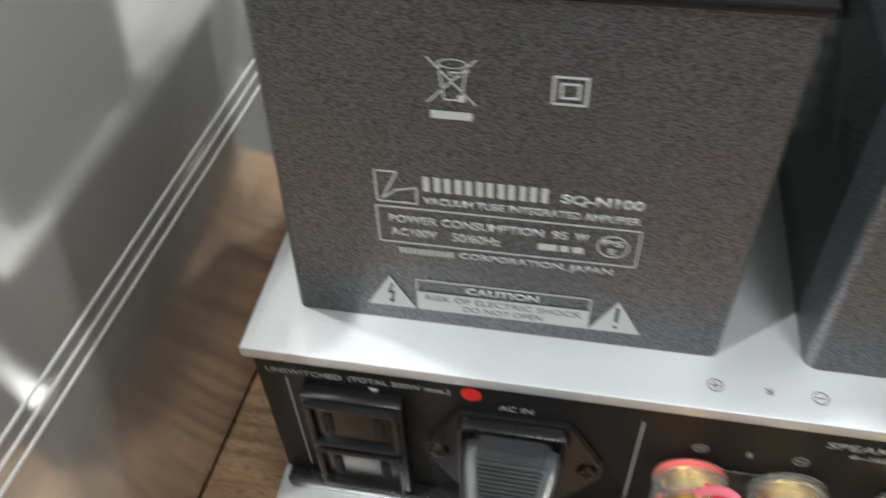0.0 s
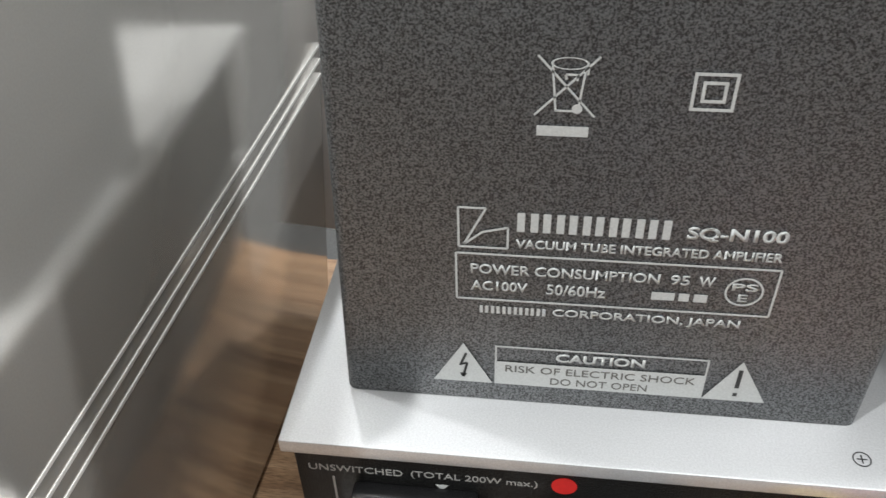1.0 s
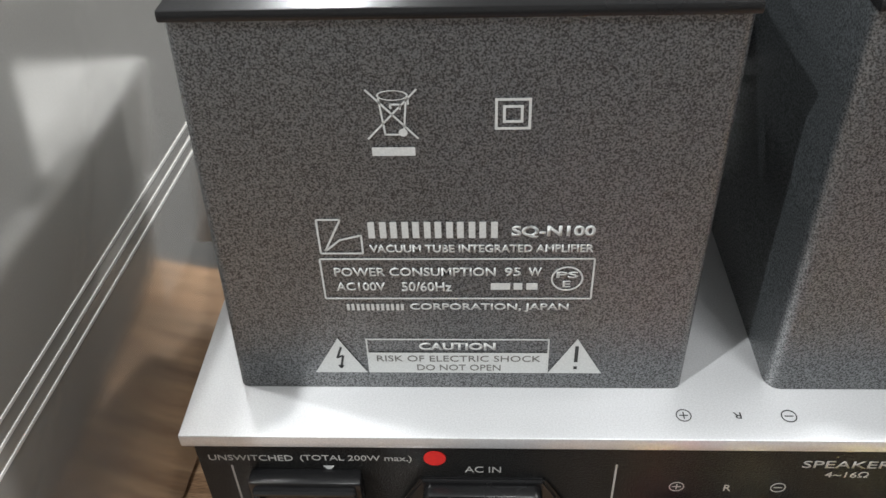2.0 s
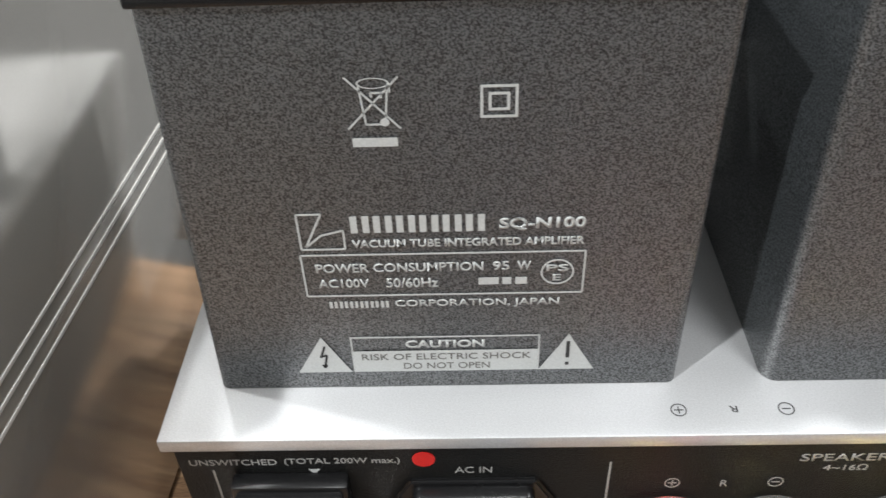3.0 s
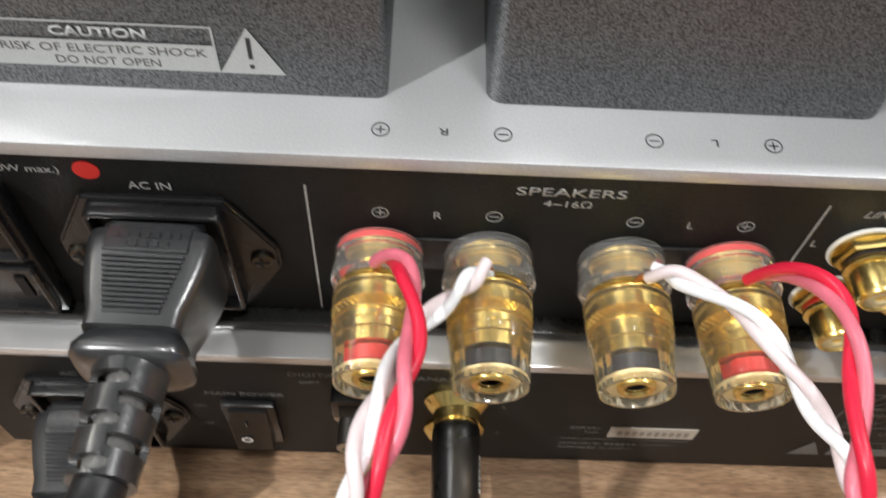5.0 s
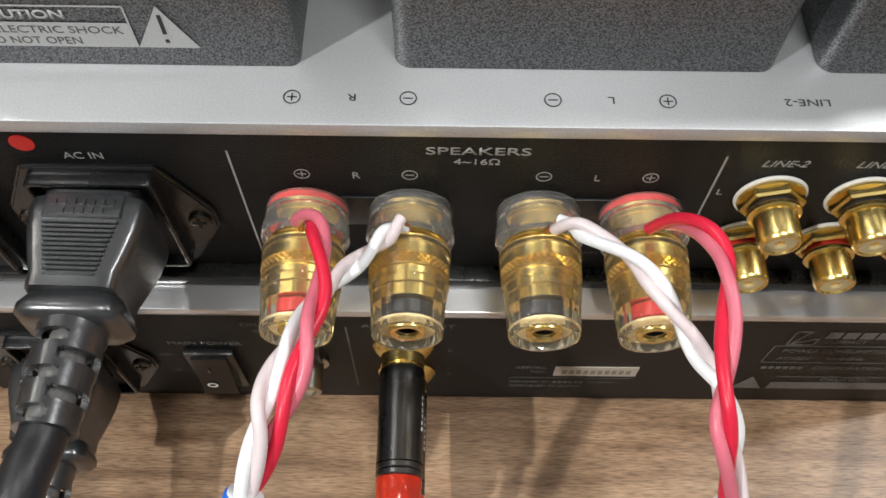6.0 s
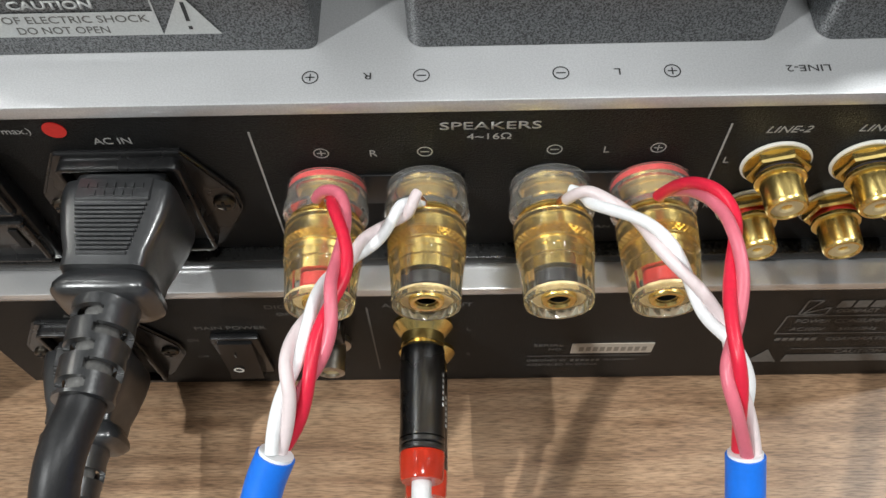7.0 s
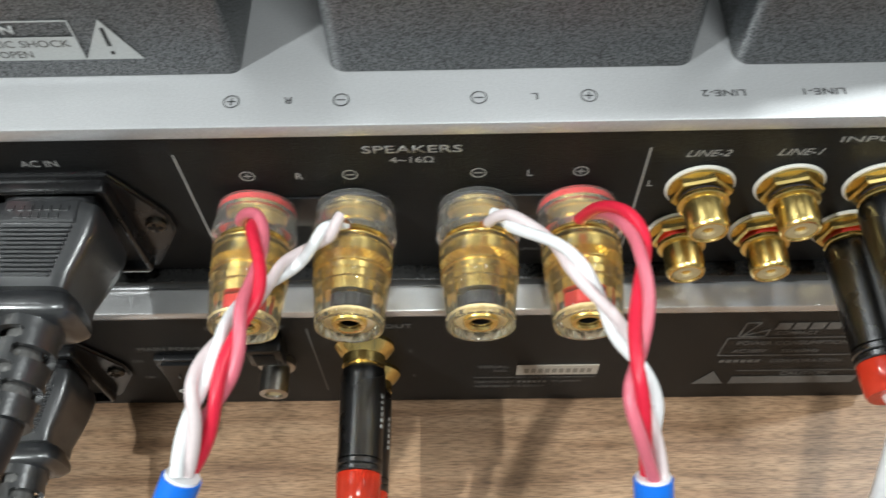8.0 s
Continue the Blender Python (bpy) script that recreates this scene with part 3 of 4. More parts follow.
def build_amplifier():
    a = thing("integrated_amplifier", "compact silver valve amplifier with grey covers, on the disc player", "amplifier")
    part("top_plate", box(0, WIDE, -0.001, DEEP, TOP - 0.0037, TOP, 0.0004), SILVER, a, "satin silver top plate")
    part("chassis", box(0.002, WIDE - 0.002, 0.0012, DEEP - 0.004, LOW, TOP - 0.0037), CHASSIS, a, "dark grey steel chassis")
    part("rear_panel", box(0.0025, WIDE - 0.0025, 0, 0.0012, LOW + 0.0008, TOP - 0.0040), PANEL, a, "black rear panel with pale printing")
    part("bottom_plate", box(0.003, WIDE - 0.003, 0.0022, DEEP - 0.006, LOW - 0.0012, LOW - 0.0003), PANEL, a)
    # added dark strip, 4 mm proud, between rear panel and player
    part("lower_dark_strip", box(0.003, WIDE - 0.003, -0.0040, 0.0010, LOW - 0.0036, LOW + 0.0002, 0.0005), DARK_STRIP, a, "dark strip along the lower edge of the rear panel")
    part("front_panel", box(0, WIDE, DEEP - 0.004, DEEP + 0.006, LOW - 0.002, TOP - 0.0037, 0.001), SILVER, a)
    for x in (0.035, WIDE - 0.035):
        for y in (0.045, DEEP - 0.03):
            foot(x, y, 0.0865, LOW - 0.0012, a)
    c1 = transformer_cover(0.0110, 0.1124, 0.0135, 0.092, a, "grey powder-coated transformer cover with white rating print", 0.0034, 0.0022)
    rating_print(c1)
    transformer_cover(0.1313, 0.2080, 0.0135, 0.0875, a, "plain grey powder-coated transformer cover", -0.0012)
    transformer_cover(0.2165, 0.2870, 0.0135, 0.092, a, "plain grey powder-coated transformer cover")
    # black valve guard behind the covers, louvred in its gaps
    g = part("valve_guard", box(0.03, 0.267, 0.0955, 0.0970, TOP, 0.1535, 0.0005), PLASTIC, a, "black louvred valve guard")
    for i in range(4):
        z = 0.1615 + i * 0.0080
        part("louvre", box(0.1275, 0.1320, 0.0955, 0.0970, z - 0.0034, z, 0.0005), PLASTIC, g)
    part("guard_top", box(0.03, 0.267, 0.0955, 0.0970, 0.1900, 0.236, 0.0005), PLASTIC, g)
    part("guard_side", box(0.03, 0.1275, 0.0955, 0.0970, 0.1535, 0.1900), PLASTIC, g)
    part("guard_side", box(0.1320, 0.267, 0.0955, 0.0970, 0.1535, 0.1900), PLASTIC, g)
    # rear panel: outlets
    o = part("outlet", box(0.0140, 0.0399, -0.0045, 0, 0.0945, 0.1378, 0.0009), PLASTIC, a, "black twin mains outlet")
    for z0 in (0.0959, 0.1174):
        f = bmesh.new()
        for p in ((0.0152, 0.0387, z0 + 0.0175, z0 + 0.0190), (0.0152, 0.0387, z0, z0 + 0.0015), (0.0152, 0.0167, z0 + 0.0015, z0 + 0.0175), (0.0372, 0.0387, z0 + 0.0015, z0 + 0.0175)):
            box(p[0], p[1], -0.0062, -0.0040, p[2], p[3], 0.0005, 1, f)
        part("outlet_frame", f, PLASTIC, o)
        for x in (0.0203, 0.0336):
            # black sheets on the outlet face, painted as shaded slots
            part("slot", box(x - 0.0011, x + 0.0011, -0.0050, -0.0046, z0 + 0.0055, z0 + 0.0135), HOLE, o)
    power_inlet(0.0672, 0.1155, 0, a)
    part("sticker", lathe([(0.0025, 0), (0.0025, -0.0002)], 0.0565, 0.1417, 28), RED_DOT, a, "round red sticker")
    # terminals
    for x0, x1 in ((0.1113, 0.1343), (0.1627, 0.1857)):
        part("terminal_plate", box(x0 - 0.0080, x1 + 0.0080, -0.0008, 0, 0.1125, 0.1240, 0.0003), PLASTIC, a)
    for x, red in ((0.1113, True), (0.1343, False), (0.1627, False), (0.1857, True)):
        binding_post(x, 0.1190, -0.0008, red, a)
    for i, x in enumerate((0.2126, 0.2326, 0.2526, 0.2726)):
        phono_jack(x, 0.1260, 0, NAVY, a)
        phono_jack(x - 0.0008, 0.1076, 0, RED, a)
    # printing on the rear panel
    y = -0.0001

    def words(text, x0, x1, z0, z1, bold=0.0, mat=INK_PANEL, shear=0.0):
        part("inscription", lettering(text, x0, x1, z0, z1, y, bold, shear), mat, a, smooth=None)
    words("UNSWITCHED", 0.0050, 0.0243, 0.1403, 0.1423)
    words("(TOTAL 200W max.)", 0.0260, 0.0513, 0.1400, 0.1425)
    words("AC IN", 0.0632, 0.0714, 0.1366, 0.1388)
    words("SPEAKERS", 0.1378, 0.1592, 0.1395, 0.1420, 0.006)
    words("4~16\u03a9", 0.1435, 0.1530, 0.1361, 0.1382)
    words("R", 0.1222, 0.1238, 0.1306, 0.1328)
    words("L", 0.1735, 0.1747, 0.1306, 0.1328)
    words("L", 0.2008, 0.2020, 0.1260, 0.1281)
    words("R", 0.2008, 0.2021, 0.1075, 0.1096)
    words("LINE-2", 0.2072, 0.2168, 0.1366, 0.1388, 0.0, INK_PANEL, 0.3)
    words("LINE-1", 0.2268, 0.2364, 0.1366, 0.1388, 0.0, INK_PANEL, 0.3)
    words("INPUT", 0.2385, 0.2530, 0.1408, 0.1426)
    words("MADE IN JAPAN", 0.1600, 0.1795, 0.0985, 0.1001, 0.0, INK_DIM)
    b = extrude_outline([(0.0309, 0.1386), (0.0335, 0.1386), (0.0322, 0.1368)], y - 0.00005, y)
    part("pointer_mark", b, INK, a)
    for x, z0, z1 in ((0.0098, 0.0950, 0.1385), (0.0972, 0.0930, 0.1400), (0.1992, 0.0930, 0.1400)):
        part("divider_line", stroke(bmesh.new(), x, z0, x, z1, 0.00045, y), INK_PANEL, a)
    for x, s in ((0.1115, 1), (0.1343, -1), (0.1627, -1), (0.1853, 1)):
        mark(s, x, 0.1320, y, INK_PANEL, a)
        mark(s, x, 0.0057, TOP + 0.0001, INK_DARK, a, 0.0016, True)
    for text, x0, x1 in (("R", 0.1223, 0.1240), ("L", 0.1735, 0.1748), ("LINE-2", 0.2083, 0.2172), ("LINE-1", 0.2290, 0.2375)):
        part("inscription", lettering(text, x0, x1, 0.0049, 0.0066, TOP + 0.0001, 0.0, 0.0, True), INK_DARK, a, smooth=None)
    return a


build_amplifier()


# ---- disc player under it ----
def build_player():
    a = thing("disc_player", "silver and black compact disc player under the amplifier", "disc player")
    yp, top, low = -0.0095, 0.0865, 0.0230
    part("top_plate", box(0, WIDE, yp - 0.0012, DEEP + 0.002, top - 0.0036, top, 0.0005), SILVER_SMOOTH, a, "satin silver top plate")
    part("chassis", box(0.002, WIDE - 0.002, yp + 0.0012, DEEP, low, top - 0.0036), CHASSIS, a)
    part("rear_panel", box(0.0025, WIDE - 0.0025, yp, yp + 0.0012, low + 0.0006, top - 0.0039), PANEL, a, "black rear panel with worn pale printing")
    part("front_panel", box(0, WIDE, DEEP, DEEP + 0.010, low - 0.002, top - 0.0036, 0.001), SILVER, a)
    for x in (0.04, WIDE - 0.04):
        for y in (0.04, DEEP - 0.03):
            foot(x, y, TABLE, low, a)
    # added block: its black stands in for the shade between player and table
    part("gap_shade_block", box(0.006, WIDE - 0.006, yp + 0.0020, DEEP - 0.006, 0.0152, low), PANEL, a, "black block standing in for the shade under the player")
    power_inlet(0.0360, 0.0500, yp, a)
    # rocker switch
    s = part("power_switch", box(0.0690, 0.0832, yp - 0.0022, yp, 0.0335, 0.0590, 0.0006), PLASTIC, a, "black rocker switch")
    rocker = extrude_outline([(0.0, 0.0), (0.0012, 0.0), (0.0045, 0.0200), (0.0, 0.0215)], 0.0711, 0.0811)
    for v in rocker.verts:
        c = v.co.copy()
        v.co = Vector((c.y, yp - 0.0022 - 0.8 * c.x, 0.0574 - c.z))
    part("rocker", rocker, PLASTIC, s)
    b = printed_ring(bmesh.new(), 0.0745, 0.0432, 0.0013, 0.0006, yp - 0.0053)
    part("off_mark", b, WHITE_RING, s, "white ring mark")
    part("on_mark", stroke(bmesh.new(), 0.0752, 0.0504, 0.0752, 0.0524, 0.0004, yp - 0.0043), INK_DIM, s)
    # digital sockets
    d = part("optical_socket", box(0.0990, 0.1090, yp - 0.0060, yp, 0.0622, 0.0727, 0.0008), PLASTIC, a, "black optical socket")
    part("shutter", box(0.1010, 0.1070, yp - 0.0064, yp - 0.0058, 0.0642, 0.0707, 0.0004), HOLE, d)
    c = part("coaxial_socket", lathe([(0.0055, yp), (0.0055, yp - 0.002), (0.0041, yp - 0.0022), (0.0041, yp - 0.0105), (0.0026, yp - 0.0108), (0.0024, yp - 0.009)], 0.1040, 0.0530, 28), STEEL, a, "nickel coaxial socket")
    part("insulator", lathe([(0.0025, yp - 0.009), (0.0024, yp - 0.0100)], 0.1040, 0.0530, 18), IVORY, c)
    phono_jack(0.1310, 0.0632, yp, NAVY, a, False)
    phono_jack(0.1314, 0.0440, yp, RED, a, False)
    y = yp - 0.0001

    def words(text, x0, x1, z0, z1, mat=INK_DIM, shear=0.0):
        part("inscription", lettering(text, x0, x1, z0, z1, y, 0.0, shear), mat, a, smooth=None)
    words("MAIN POWER", 0.0655, 0.0860, 0.0613, 0.0635)
    words("ON", 0.0610, 0.0643, 0.0531, 0.0549)
    words("OFF", 0.0610, 0.0643, 0.0408, 0.0426)
    words("DIGITAL OUT", 0.0882, 0.1102, 0.0742, 0.0765)
    words("OPT", 0.0907, 0.0962, 0.0700, 0.0718)
    words("ANALOG OUT", 0.1202, 0.1452, 0.0742, 0.0765)
    words("AC IN", 0.0310, 0.0395, 0.0705, 0.0725)
    words("L", 0.1435, 0.1447, 0.0585, 0.0605)
    words("R", 0.1435, 0.1447, 0.0400, 0.0420)
    words("SERIAL", 0.1637, 0.1727, 0.0460, 0.0478)
    words("NO.", 0.1684, 0.1727, 0.0430, 0.0446)
    part("divider_line", stroke(bmesh.new(), 0.1160, 0.0300, 0.1160, 0.0745, 0.0005, y), INK_DIM, a)
    part("serial_label", box(0.1752, 0.1998, yp - 0.0003, yp, 0.0410, 0.0478), STICKER, a, "cream paper serial label")
    for i in range(10):
        part("serial_bar", bars([(0.1775 + i * 0.0021, 0.1789 + i * 0.0021)], 0.0428, 0.0458, yp - 0.0004), STICKER_INK, a)
    part("rule_line", stroke(bmesh.new(), 0.1622, 0.0387, 0.1998, 0.0387, 0.0003, y), INK_DIM, a)
    words("DESIGNED BY", 0.1624, 0.1747, 0.0344, 0.0360)
    for i in range(6):
        part("name_block", bars([(0.1758 + i * 0.0016, 0.1769 + i * 0.0016)], 0.0344, 0.0360, y), INK_DIM, a)
    words("IN JAPAN", 0.1864, 0.1957, 0.0344, 0.0360)
    words("ASSEMBLED IN CHINA", 0.1624, 0.1847, 0.0310, 0.0326)
    # rating print
    b = bmesh.new()
    for s4 in ((0.2362, 0.0747, 0.2362, 0.0661), (0.2362, 0.0661, 0.2436, 0.0661), (0.2436, 0.0661, 0.2436, 0.0703), (0.2436, 0.0703, 0.2372, 0.0666), (0.2372, 0.0666, 0.2402, 0.0747), (0.2402, 0.0747, 0.2362, 0.0747)):
        stroke(b, *s4, 0.0005, y)
    for s4 in ((0.2335, 0.0651, 0.2890, 0.0651), (0.2890, 0.0651, 0.2890, 0.0532), (0.2890, 0.0532, 0.2335, 0.0532), (0.2335, 0.0532, 0.2335, 0.0651)):
        stroke(b, *s4, 0.0004, y)
    part("emblem", b, INK_DIM, a, "printed outline emblem and frame")
    for i in range(6):
        part("name_block", bars([(0.2450 + i * 0.0046, 0.2488 + i * 0.0046)], 0.0703, 0.0745, y), INK_DIM, a)
    words("COMPACT", 0.2460, 0.2575, 0.0671, 0.0693)
    words("POWER CONSUMPTION", 0.2370, 0.2685, 0.0605, 0.0629)
    words("AC100V", 0.2370, 0.2468, 0.0551, 0.0574)
    words("50/60Hz", 0.2510, 0.2620, 0.0551, 0.0574)
    for i in range(6):
        part("name_block", bars([(0.2350 + i * 0.0021, 0.2365 + i * 0.0021)], 0.0481, 0.0501, y), INK_DIM, a)
    words("CORPORATION", 0.2500, 0.2710, 0.0480, 0.0502)
    part("warning_triangle", extrude_outline([(0.2306, 0.0319), (0.2404, 0.0319), (0.2352, 0.0418)], y - 0.00005, y), INK_DIM, a)
    part("caution_field", bars([(0.2420, 0.2805)], 0.0319, 0.0374, y), INK_DIM, a)
    words("CAUTION", 0.2560, 0.2705, 0.0383, 0.0409)
    part("rule_line", stroke(bmesh.new(), 0.2420, 0.0419, 0.2805, 0.0419, 0.0004, y), INK_DIM, a)


build_player()


# ---- mains cables ----
def mains_cable(cx, cz, y, yaw, tilt, droop, label):
    """An appliance plug with ribbed grip, collar, slotted strain relief and cable, built along -y and then turned."""
    t = thing("mains_cable", label, "power cable", "mains cables")
    body = bmesh.new()
    outline = [(0.0098, 0.0), (0.0100, -0.0012), (0.0121, -0.0016), (0.0124, -0.0040), (0.0119, -0.0085), (0.0105, -0.0140), (0.0092, -0.0180), (0.0091, -0.0215)]
    rings = []
    for w, v in outline:
        h = 0.0110 if v > -0.004 else 0.0110 - 0.0024 * min(1, (-v - 0.004) / 0.016)
        ring = []
        for k in range(24):
            a = 2 * math.pi * k / 24 + math.pi / 24
            ca, sa = math.cos(a), math.sin(a)
            e = 0.24
            ring.append(body.verts.new((w * math.copysign(abs(ca) ** e, ca), v, h * math.copysign(abs(sa) ** e, sa))))
        rings.append(ring)
    for r0, r1 in zip(rings, rings[1:]):
        for i in range(24):
            j = (i + 1) % 24
            body.faces.new((r0[i], r0[j], r1[j], r1[i]))
    body.faces.new(rings[0]), body.faces.new(list(reversed(rings[-1])))
    plug = part("plug_body", body, PLUG, t, "moulded black plug body", smooth=40)
    part("plug_nose", box(-0.0095, 0.0095, -0.001, 0.0026, -0.0085, 0.0085, 0.0008), PLUG, plug)
    part("grip_plate", box(-0.0082, 0.0082, -0.0068, -0.0010, 0.0102, 0.0113, 0.0003, 1), PLUG, plug, "raised name plate on the plug")
    for row, n in ((-0.0040, 7), (-0.0061, 5)):
        tagged(part("moulded_lettering", bars_level([(-0.0010 * n + i * 0.0020 - 0.0000, -0.0010 * n + i * 0.0020 + 0.0014) for i in range(n)], row, row + 0.0013, 0.0116), PLUG, plug), kind="stuff")
    for i in range(12):
        yy = -0.0078 - i * 0.00102
        w = 0.0078 - i * 0.00023
        part("rib", box(-w, w, yy - 0.00033, yy + 0.00033, 0.0075, 0.01115 - i * 0.000150, 0.00014, 1), PLUG, plug)
    collar = bmesh.new()
    prof = [(0.0088, -0.0205), (0.0101, -0.0224), (0.0111, -0.0242), (0.0111, -0.0258), (0.0097, -0.0270), (0.0066, -0.0274)]
    rings = []
    for w, v in prof:
        rings.append([collar.verts.new((w * math.copysign(abs(math.cos(2 * math.pi * k / 32)) ** 0.5, math.cos(2 * math.pi * k / 32)), v, 0.72 * w * math.copysign(abs(math.sin(2 * math.pi * k / 32)) ** 0.5, math.sin(2 * math.pi * k / 32)))) for k in range(32)])
    for r0, r1 in zip(rings, rings[1:]):
        for i in range(32):
            j = (i + 1) % 32
            collar.faces.new((r0[i], r0[j], r1[j], r1[i]))
    collar.faces.new(rings[0]), collar.faces.new(list(reversed(rings[-1])))
    part("collar", collar, PLUG, t, "flared black collar", smooth=45)
    # strain relief: inner core and a slotted outer sleeve
    core = [Vector((0, -0.0260, 0)), Vector((0, -0.0480, 0))]
    sr = part("strain_relief", sleeve(-0.0268, -0.0485, 0.0070, 0.0060), PLUG, t, "slotted black strain relief", smooth=50)
    part("relief_core", tube(core, 0.0041, 24), RELIEF, sr, "grey core seen through the slots")
    drop = cz - TABLE - 0.0046
    rise = math.tan(radians(tilt))
    guide = ((0, -0.0475, 0), (-0.0028, -0.068, -0.003 * (1 + droop)), (-0.009, -0.115, -drop * 0.45), (-0.026, -0.17, -drop * 0.93), (-0.05, -0.235, -drop), (-0.065, -0.268, -drop - 0.012), (-0.072, -0.285, -drop - 0.10), (-0.074, -0.287, -drop - 0.35))
    path = smooth_path([(gx, gy, gz + (gy + 0.05) * rise if gy < -0.06 else gz) for gx, gy, gz in guide], 8)
    part("cable", tube(path, 0.0046, 20), RUBBER, t, "round black mains cable")
    t.matrix_world = pose(cx, y, cz, -tilt, 0, yaw)
    return t


def sleeve(y0, y1, r0, r1, seg=64, rows=56):
    """A tapering sleeve with staggered oval slots and a wall of 1.4 mm."""
    b = bmesh.new()

    def solid(i, k):
        row, inside = divmod(i - 5, 10)
        if i < 5 or row > 4 or inside in (0, 1, 9):
            return True
        a = (k + 6 + (0 if row % 2 else 16)) % 32
        edge = 8 if inside in (2, 8) else 7
        return not (edge <= a <= 31 - edge)
    vo = [[None] * seg for _ in range(rows + 1)]
    vi = [[None] * seg for _ in range(rows + 1)]
    for i in range(rows + 1):
        f = i / rows
        for k in range(seg):
            a = 2 * math.pi * (k + 0.5) / seg
            for grid, cut in ((vo, 0.0), (vi, 0.0014)):
                r = r0 + (r1 - r0) * f - cut
                grid[i][k] = b.verts.new((r * math.sin(a), y0 + (y1 - y0) * f, r * math.cos(a)))
    for i in range(rows):
        for k in range(seg):
            if not solid(i, k):
                continue
            n = (k + 1) % seg
            b.faces.new((vo[i][k], vo[i][n], vo[i + 1][n], vo[i + 1][k]))
            b.faces.new((vi[i][k], vi[i + 1][k], vi[i + 1][n], vi[i][n]))
            if i == 0 or not solid(i - 1, k):
                b.faces.new((vo[i][k], vi[i][k], vi[i][n], vo[i][n]))
            if i == rows - 1 or not solid(i + 1, k):
                b.faces.new((vo[i + 1][k], vo[i + 1][n], vi[i + 1][n], vi[i + 1][k]))
            if not solid(i, (k - 1) % seg):
                b.faces.new((vo[i][k], vo[i + 1][k], vi[i + 1][k], vi[i][k]))
            if not solid(i, n):
                b.faces.new((vo[i][n], vi[i][n], vi[i + 1][n], vo[i + 1][n]))
    bmesh.ops.delete(b, geom=[v for v in b.verts if not v.link_faces], context="VERTS")
    return b


def bars_level(fields, y0, y1, z):
    bm = bmesh.new()
    for x0, x1 in fields:
        box(x0, x1, y0, y1, z - 0.0002, z, bm=bm)
    return bm


mains_cable(0.0676, 0.1212, -0.0055, -0.9, 3.0, 0.3, "black mains cable with ribbed plug, plugged into the amplifier")
mains_cable(0.0368, 0.0545, -0.0157, 2.0, 2.0, 0.1, "black mains cable with ribbed plug, plugged into the disc player")


# ---- speaker cables ----
def speaker_cable(red, white, jacket, twist, label):
    t = thing("speaker_cable", label, "speaker cable", "speaker cables")
    for guide, mats, names, (turns, front, post) in ((red, (WIRE_RED, WIRE_ROSE), ("red_strand", "rose_strand"), twist[0]), (white, (WIRE_WHITE, WIRE_PALE), ("white_strand", "pale_strand"), twist[1])):
        path = smooth_path(guide, 16)
        for k in (0, 1):
            part(names[k], strand(path, turns, front, k, 0.00112, 0.00124), mats[k], t, "twisted %s insulated wire" % names[k].split("_")[0], smooth=60)
        part("bare_wire", tube([path[0] + (path[1] - path[0]) * 0.5, (path[0] + Vector(post)) / 2 + Vector((0, 0, 0.0006)), Vector(post)], 0.0007, 10), COPPER, t, "bare copper wire end")
    path = smooth_path(jacket, 10)
    j = part("jacket", tube(path, 0.0036, 24), BLUE, t, "blue cable jacket")
    part("filler", tube([path[0] - (path[1] - path[0]).normalized() * 0.0006, path[0], path[1]], 0.0032, 18), WIRE_WHITE, j, "white filler at the cut jacket")
    return t


speaker_cable(
    [(0.1119, -0.0104, 0.1308), (0.1147, -0.0135, 0.1356), (0.1170, -0.0175, 0.1390), (0.1186, -0.0250, 0.1406), (0.1191, -0.0335, 0.1422), (0.1180, -0.0408, 0.1436), (0.1169, -0.0479, 0.1430), (0.1149, -0.0546, 0.1408), (0.1119, -0.0606, 0.1368), (0.1085, -0.0670, 0.1322)],
    [(0.1333, -0.0108, 0.1303), (0.1308, -0.0125, 0.1296), (0.1285, -0.0145, 0.1288), (0.1243, -0.0190, 0.1286), (0.1199, -0.0245, 0.1300), (0.1162, -0.0351, 0.1365), (0.1132, -0.0441, 0.1405), (0.1114, -0.0532, 0.1425), (0.1105, -0.0594, 0.1405), (0.1085, -0.0676, 0.1348)],
    [(0.1083, -0.0678, 0.1340), (0.1053, -0.0738, 0.1290), (0.1005, -0.0905, 0.1180), (0.0930, -0.1500, 0.0700), (0.0890, -0.2200, 0.0185), (0.0860, -0.2600, 0.0150), (0.0850, -0.2740, -0.0300), (0.0850, -0.2750, -0.3000)],
    ((2.3, 0.34, (0.1113, -0.0100, 0.1246)), (2.5, 0.27, (0.1343, -0.0100, 0.1246))),
    "blue speaker cable with twisted red and white wires in terminals")
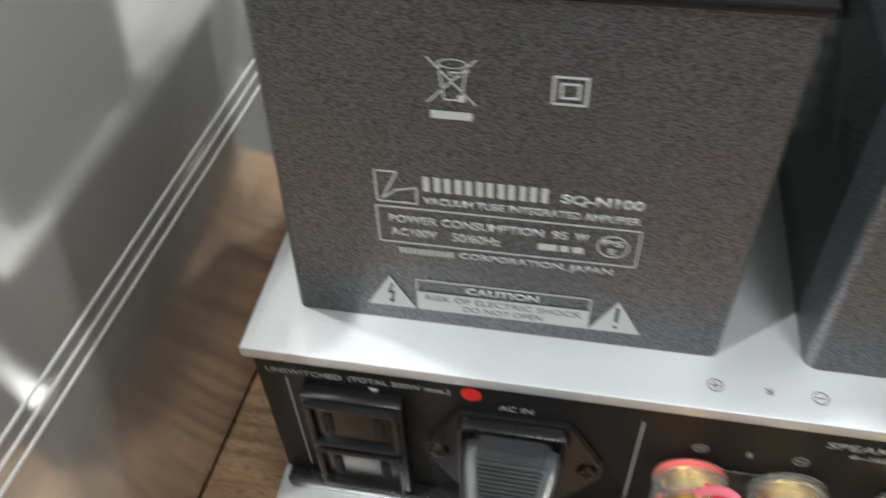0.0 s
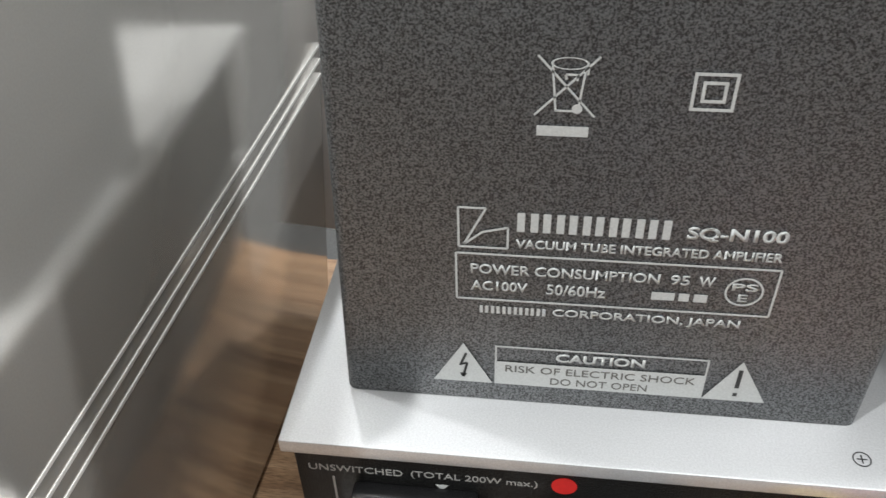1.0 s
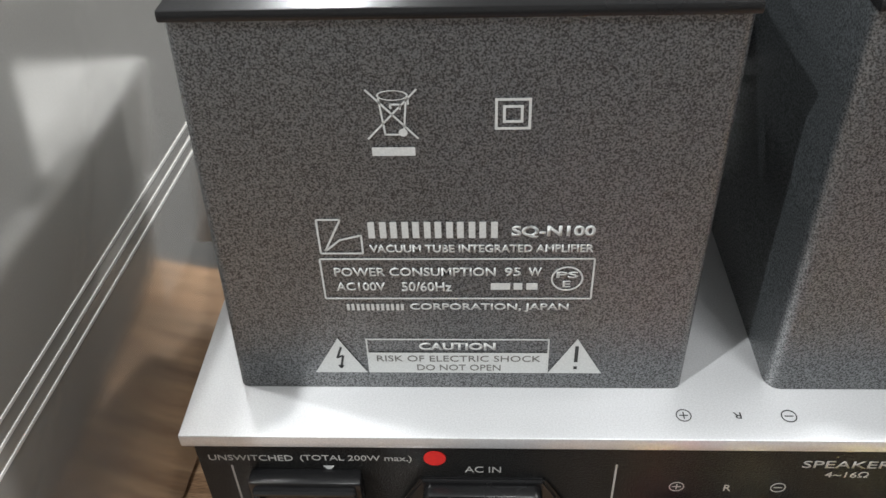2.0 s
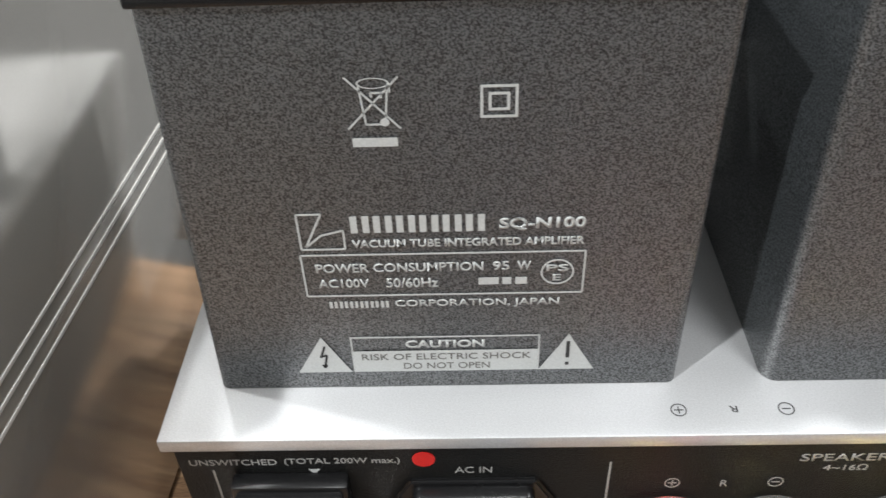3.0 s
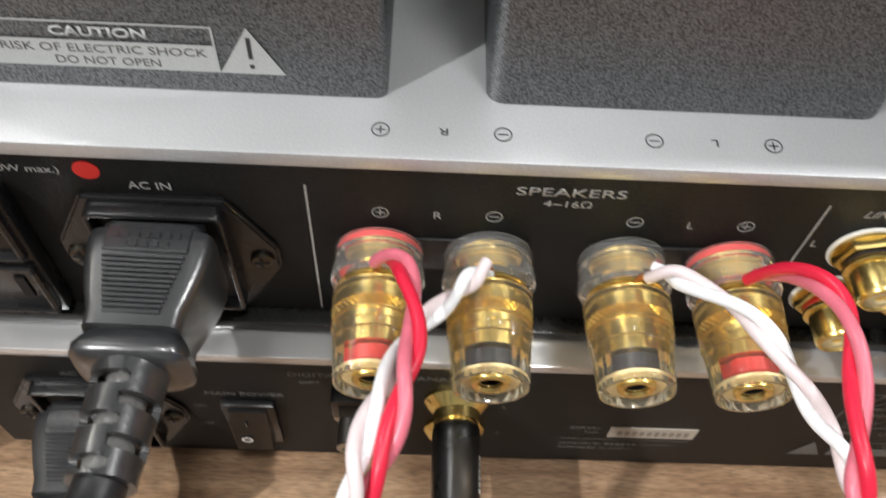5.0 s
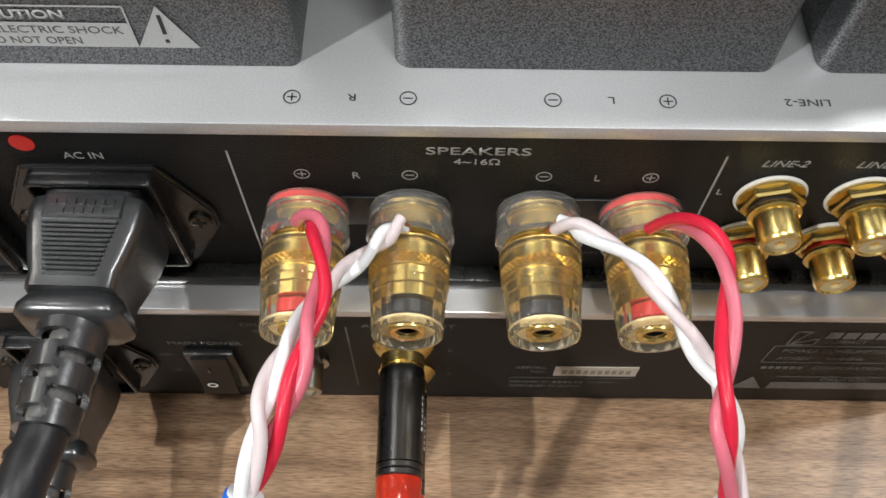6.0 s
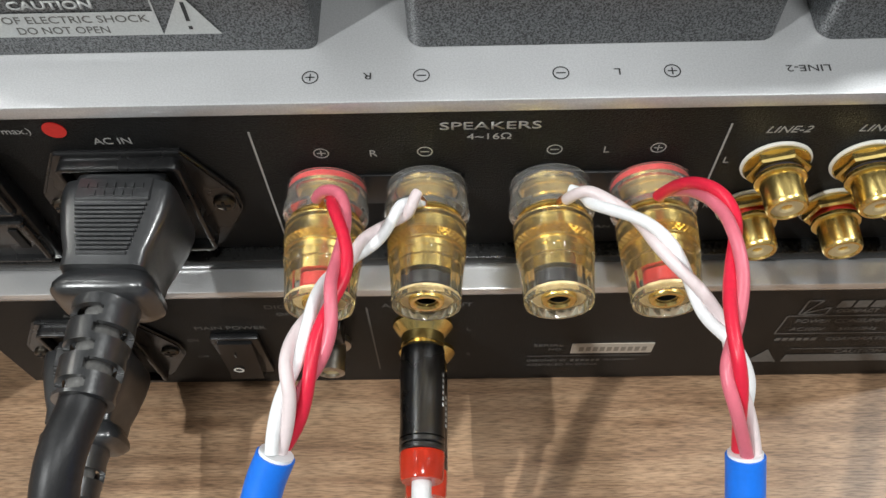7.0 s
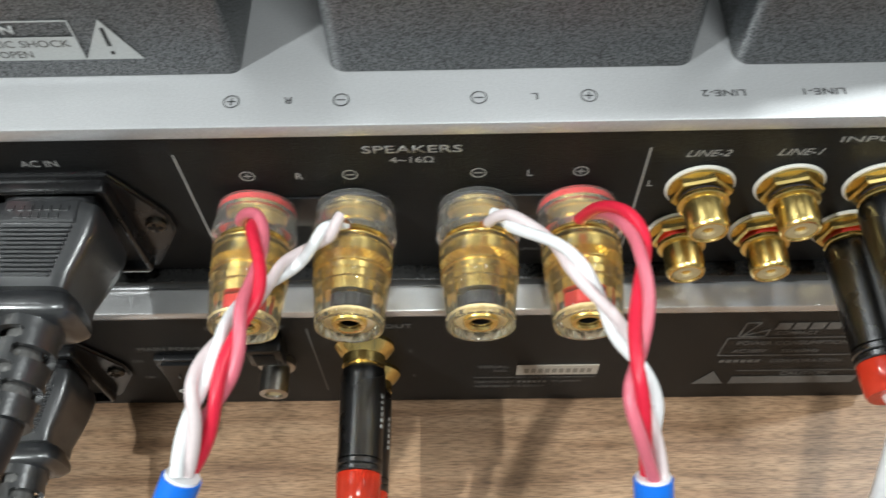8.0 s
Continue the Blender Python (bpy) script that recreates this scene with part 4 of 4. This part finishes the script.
speaker_cable(
    [(0.1851, -0.0108, 0.1300), (0.1877, -0.0150, 0.1385), (0.1904, -0.0200, 0.1438), (0.1923, -0.0255, 0.1457), (0.1921, -0.0322, 0.1468), (0.1915, -0.0387, 0.1460), (0.1901, -0.0459, 0.1455), (0.1888, -0.0526, 0.1448), (0.1886, -0.0570, 0.1430), (0.1898, -0.0612, 0.1388), (0.1923, -0.0668, 0.1290)],
    [(0.1651, -0.0108, 0.1302), (0.1675, -0.0130, 0.1332), (0.1701, -0.0155, 0.1351), (0.1769, -0.0215, 0.1372), (0.1810, -0.0285, 0.1393), (0.1853, -0.0346, 0.1370), (0.1888, -0.0409, 0.1350), (0.1917, -0.0463, 0.1340), (0.1929, -0.0527, 0.1340), (0.1932, -0.0585, 0.1334), (0.1936, -0.0668, 0.1282)],
    [(0.1930, -0.0670, 0.1282), (0.1934, -0.0728, 0.1230), (0.1938, -0.0900, 0.1100), (0.1955, -0.1500, 0.0600), (0.2000, -0.2200, 0.0185), (0.2030, -0.2600, 0.0150), (0.2040, -0.2740, -0.0300), (0.2040, -0.2750, -0.3000)],
    ((1.85, 0.70, (0.1857, -0.0100, 0.1246)), (2.5, 0.30, (0.1627, -0.0100, 0.1246))),
    "blue speaker cable with twisted red and white wires in terminals")


# ---- phono cables ----
def phono_cable(x, z, y, yaw, pitch, label):
    t = thing("phono_cable", label, "audio cable", "phono cables")
    part("plug_barrel", lathe([(0.0048, -0.0002), (0.0058, -0.0006), (0.0061, -0.0016), (0.0062, -0.0040), (0.0062, -0.0120), (0.0060, -0.0235), (0.0061, -0.0262), (0.0061, -0.0268)], 0, 0, 40), BRONZE, t, "gunmetal phono plug barrel")
    for k in range(6):
        m = box(-0.0004, 0.0004, -0.0185 + k * 0.0017, -0.0175 + k * 0.0017, 0.00606, 0.00622)
        bmesh.ops.rotate(m, cent=(0, 0, 0), matrix=Matrix.Rotation(radians(68), 3, "Y"), verts=m.verts)
        part("printed_bar", m, INK, t)
    for y0 in (-0.0270, -0.0288):
        part("end_ring", lathe([(0.0058, y0), (0.0061, y0 - 0.0002), (0.0061, y0 - 0.0013), (0.0058, y0 - 0.0016)], 0, 0, 40), BRONZE, t, "gunmetal end ring with a bright edge")
    part("red_ring", lathe([(0.0059, -0.0306), (0.0060, -0.0312), (0.0057, -0.0372), (0.0053, -0.0380)], 0, 0, 32), RED_CLEAR, t, "red translucent ring")
    drop = z - TABLE - 0.003
    path = smooth_path([(0, -0.0355, 0), (0, -0.046, -0.002), (0.001, -0.075, -drop * 0.55), (0.004, -0.12, -drop), (0.006, -0.225, -drop), (0.007, -0.254, -drop - 0.012), (0.007, -0.263, -drop - 0.10), (0.007, -0.264, -drop - 0.30)], 8)
    part("cable", tube(path, 0.0026, 16), WIRE_WHITE, t, "white round cable")
    t.matrix_world = pose(x, y, z, pitch, 0, yaw)
    return t


phono_cable(0.1310, 0.0620, -0.0160, 0, 0, "phono cable with gunmetal plug, plugged into the disc player")
phono_cable(0.1314, 0.0440, -0.0160, 0, 0, "phono cable with gunmetal plug, plugged into the disc player")
phono_cable(0.2518, 0.1076, -0.0058, 0, 0, "phono cable with gunmetal plug, plugged into the amplifier")
phono_cable(0.2526, 0.1260, -0.0058, 0, 0, "phono cable with gunmetal plug, plugged into the amplifier")


# ---- neighbouring component ----
def build_neighbour():
    t = thing("power_amplifier", "large glossy grey amplifier case with three bright groove lines", "amplifier")
    tall, wide = 0.227, 0.40
    part("case", box(-wide, 0, -0.045, 0.172, 0.006, tall, 0.0015), GLOSS, t, "glossy grey metal side")
    for z in (0.1390, 0.1330, 0.1270):
        g = box(-0.001, 0.00025, -0.0445, 0.171, z - 0.0005, z + 0.0005)
        for v in g.verts:
            v.co.z -= 0.018 * v.co.y
        part("groove", g, GROOVE, t, "bright groove line")
    part("front_panel", box(-wide - 0.006, 0.006, 0.172, 0.185, 0.050, tall + 0.01, 0.001), SILVER, t, "silver front panel")
    for x in (-0.04, -wide + 0.04):
        for y in (-0.025, 0.14):
            foot(x, y, 0, 0.006, t)
    t.matrix_world = pose(-0.0522, 0, TABLE, 0, 5.0, -2.8)


build_neighbour()
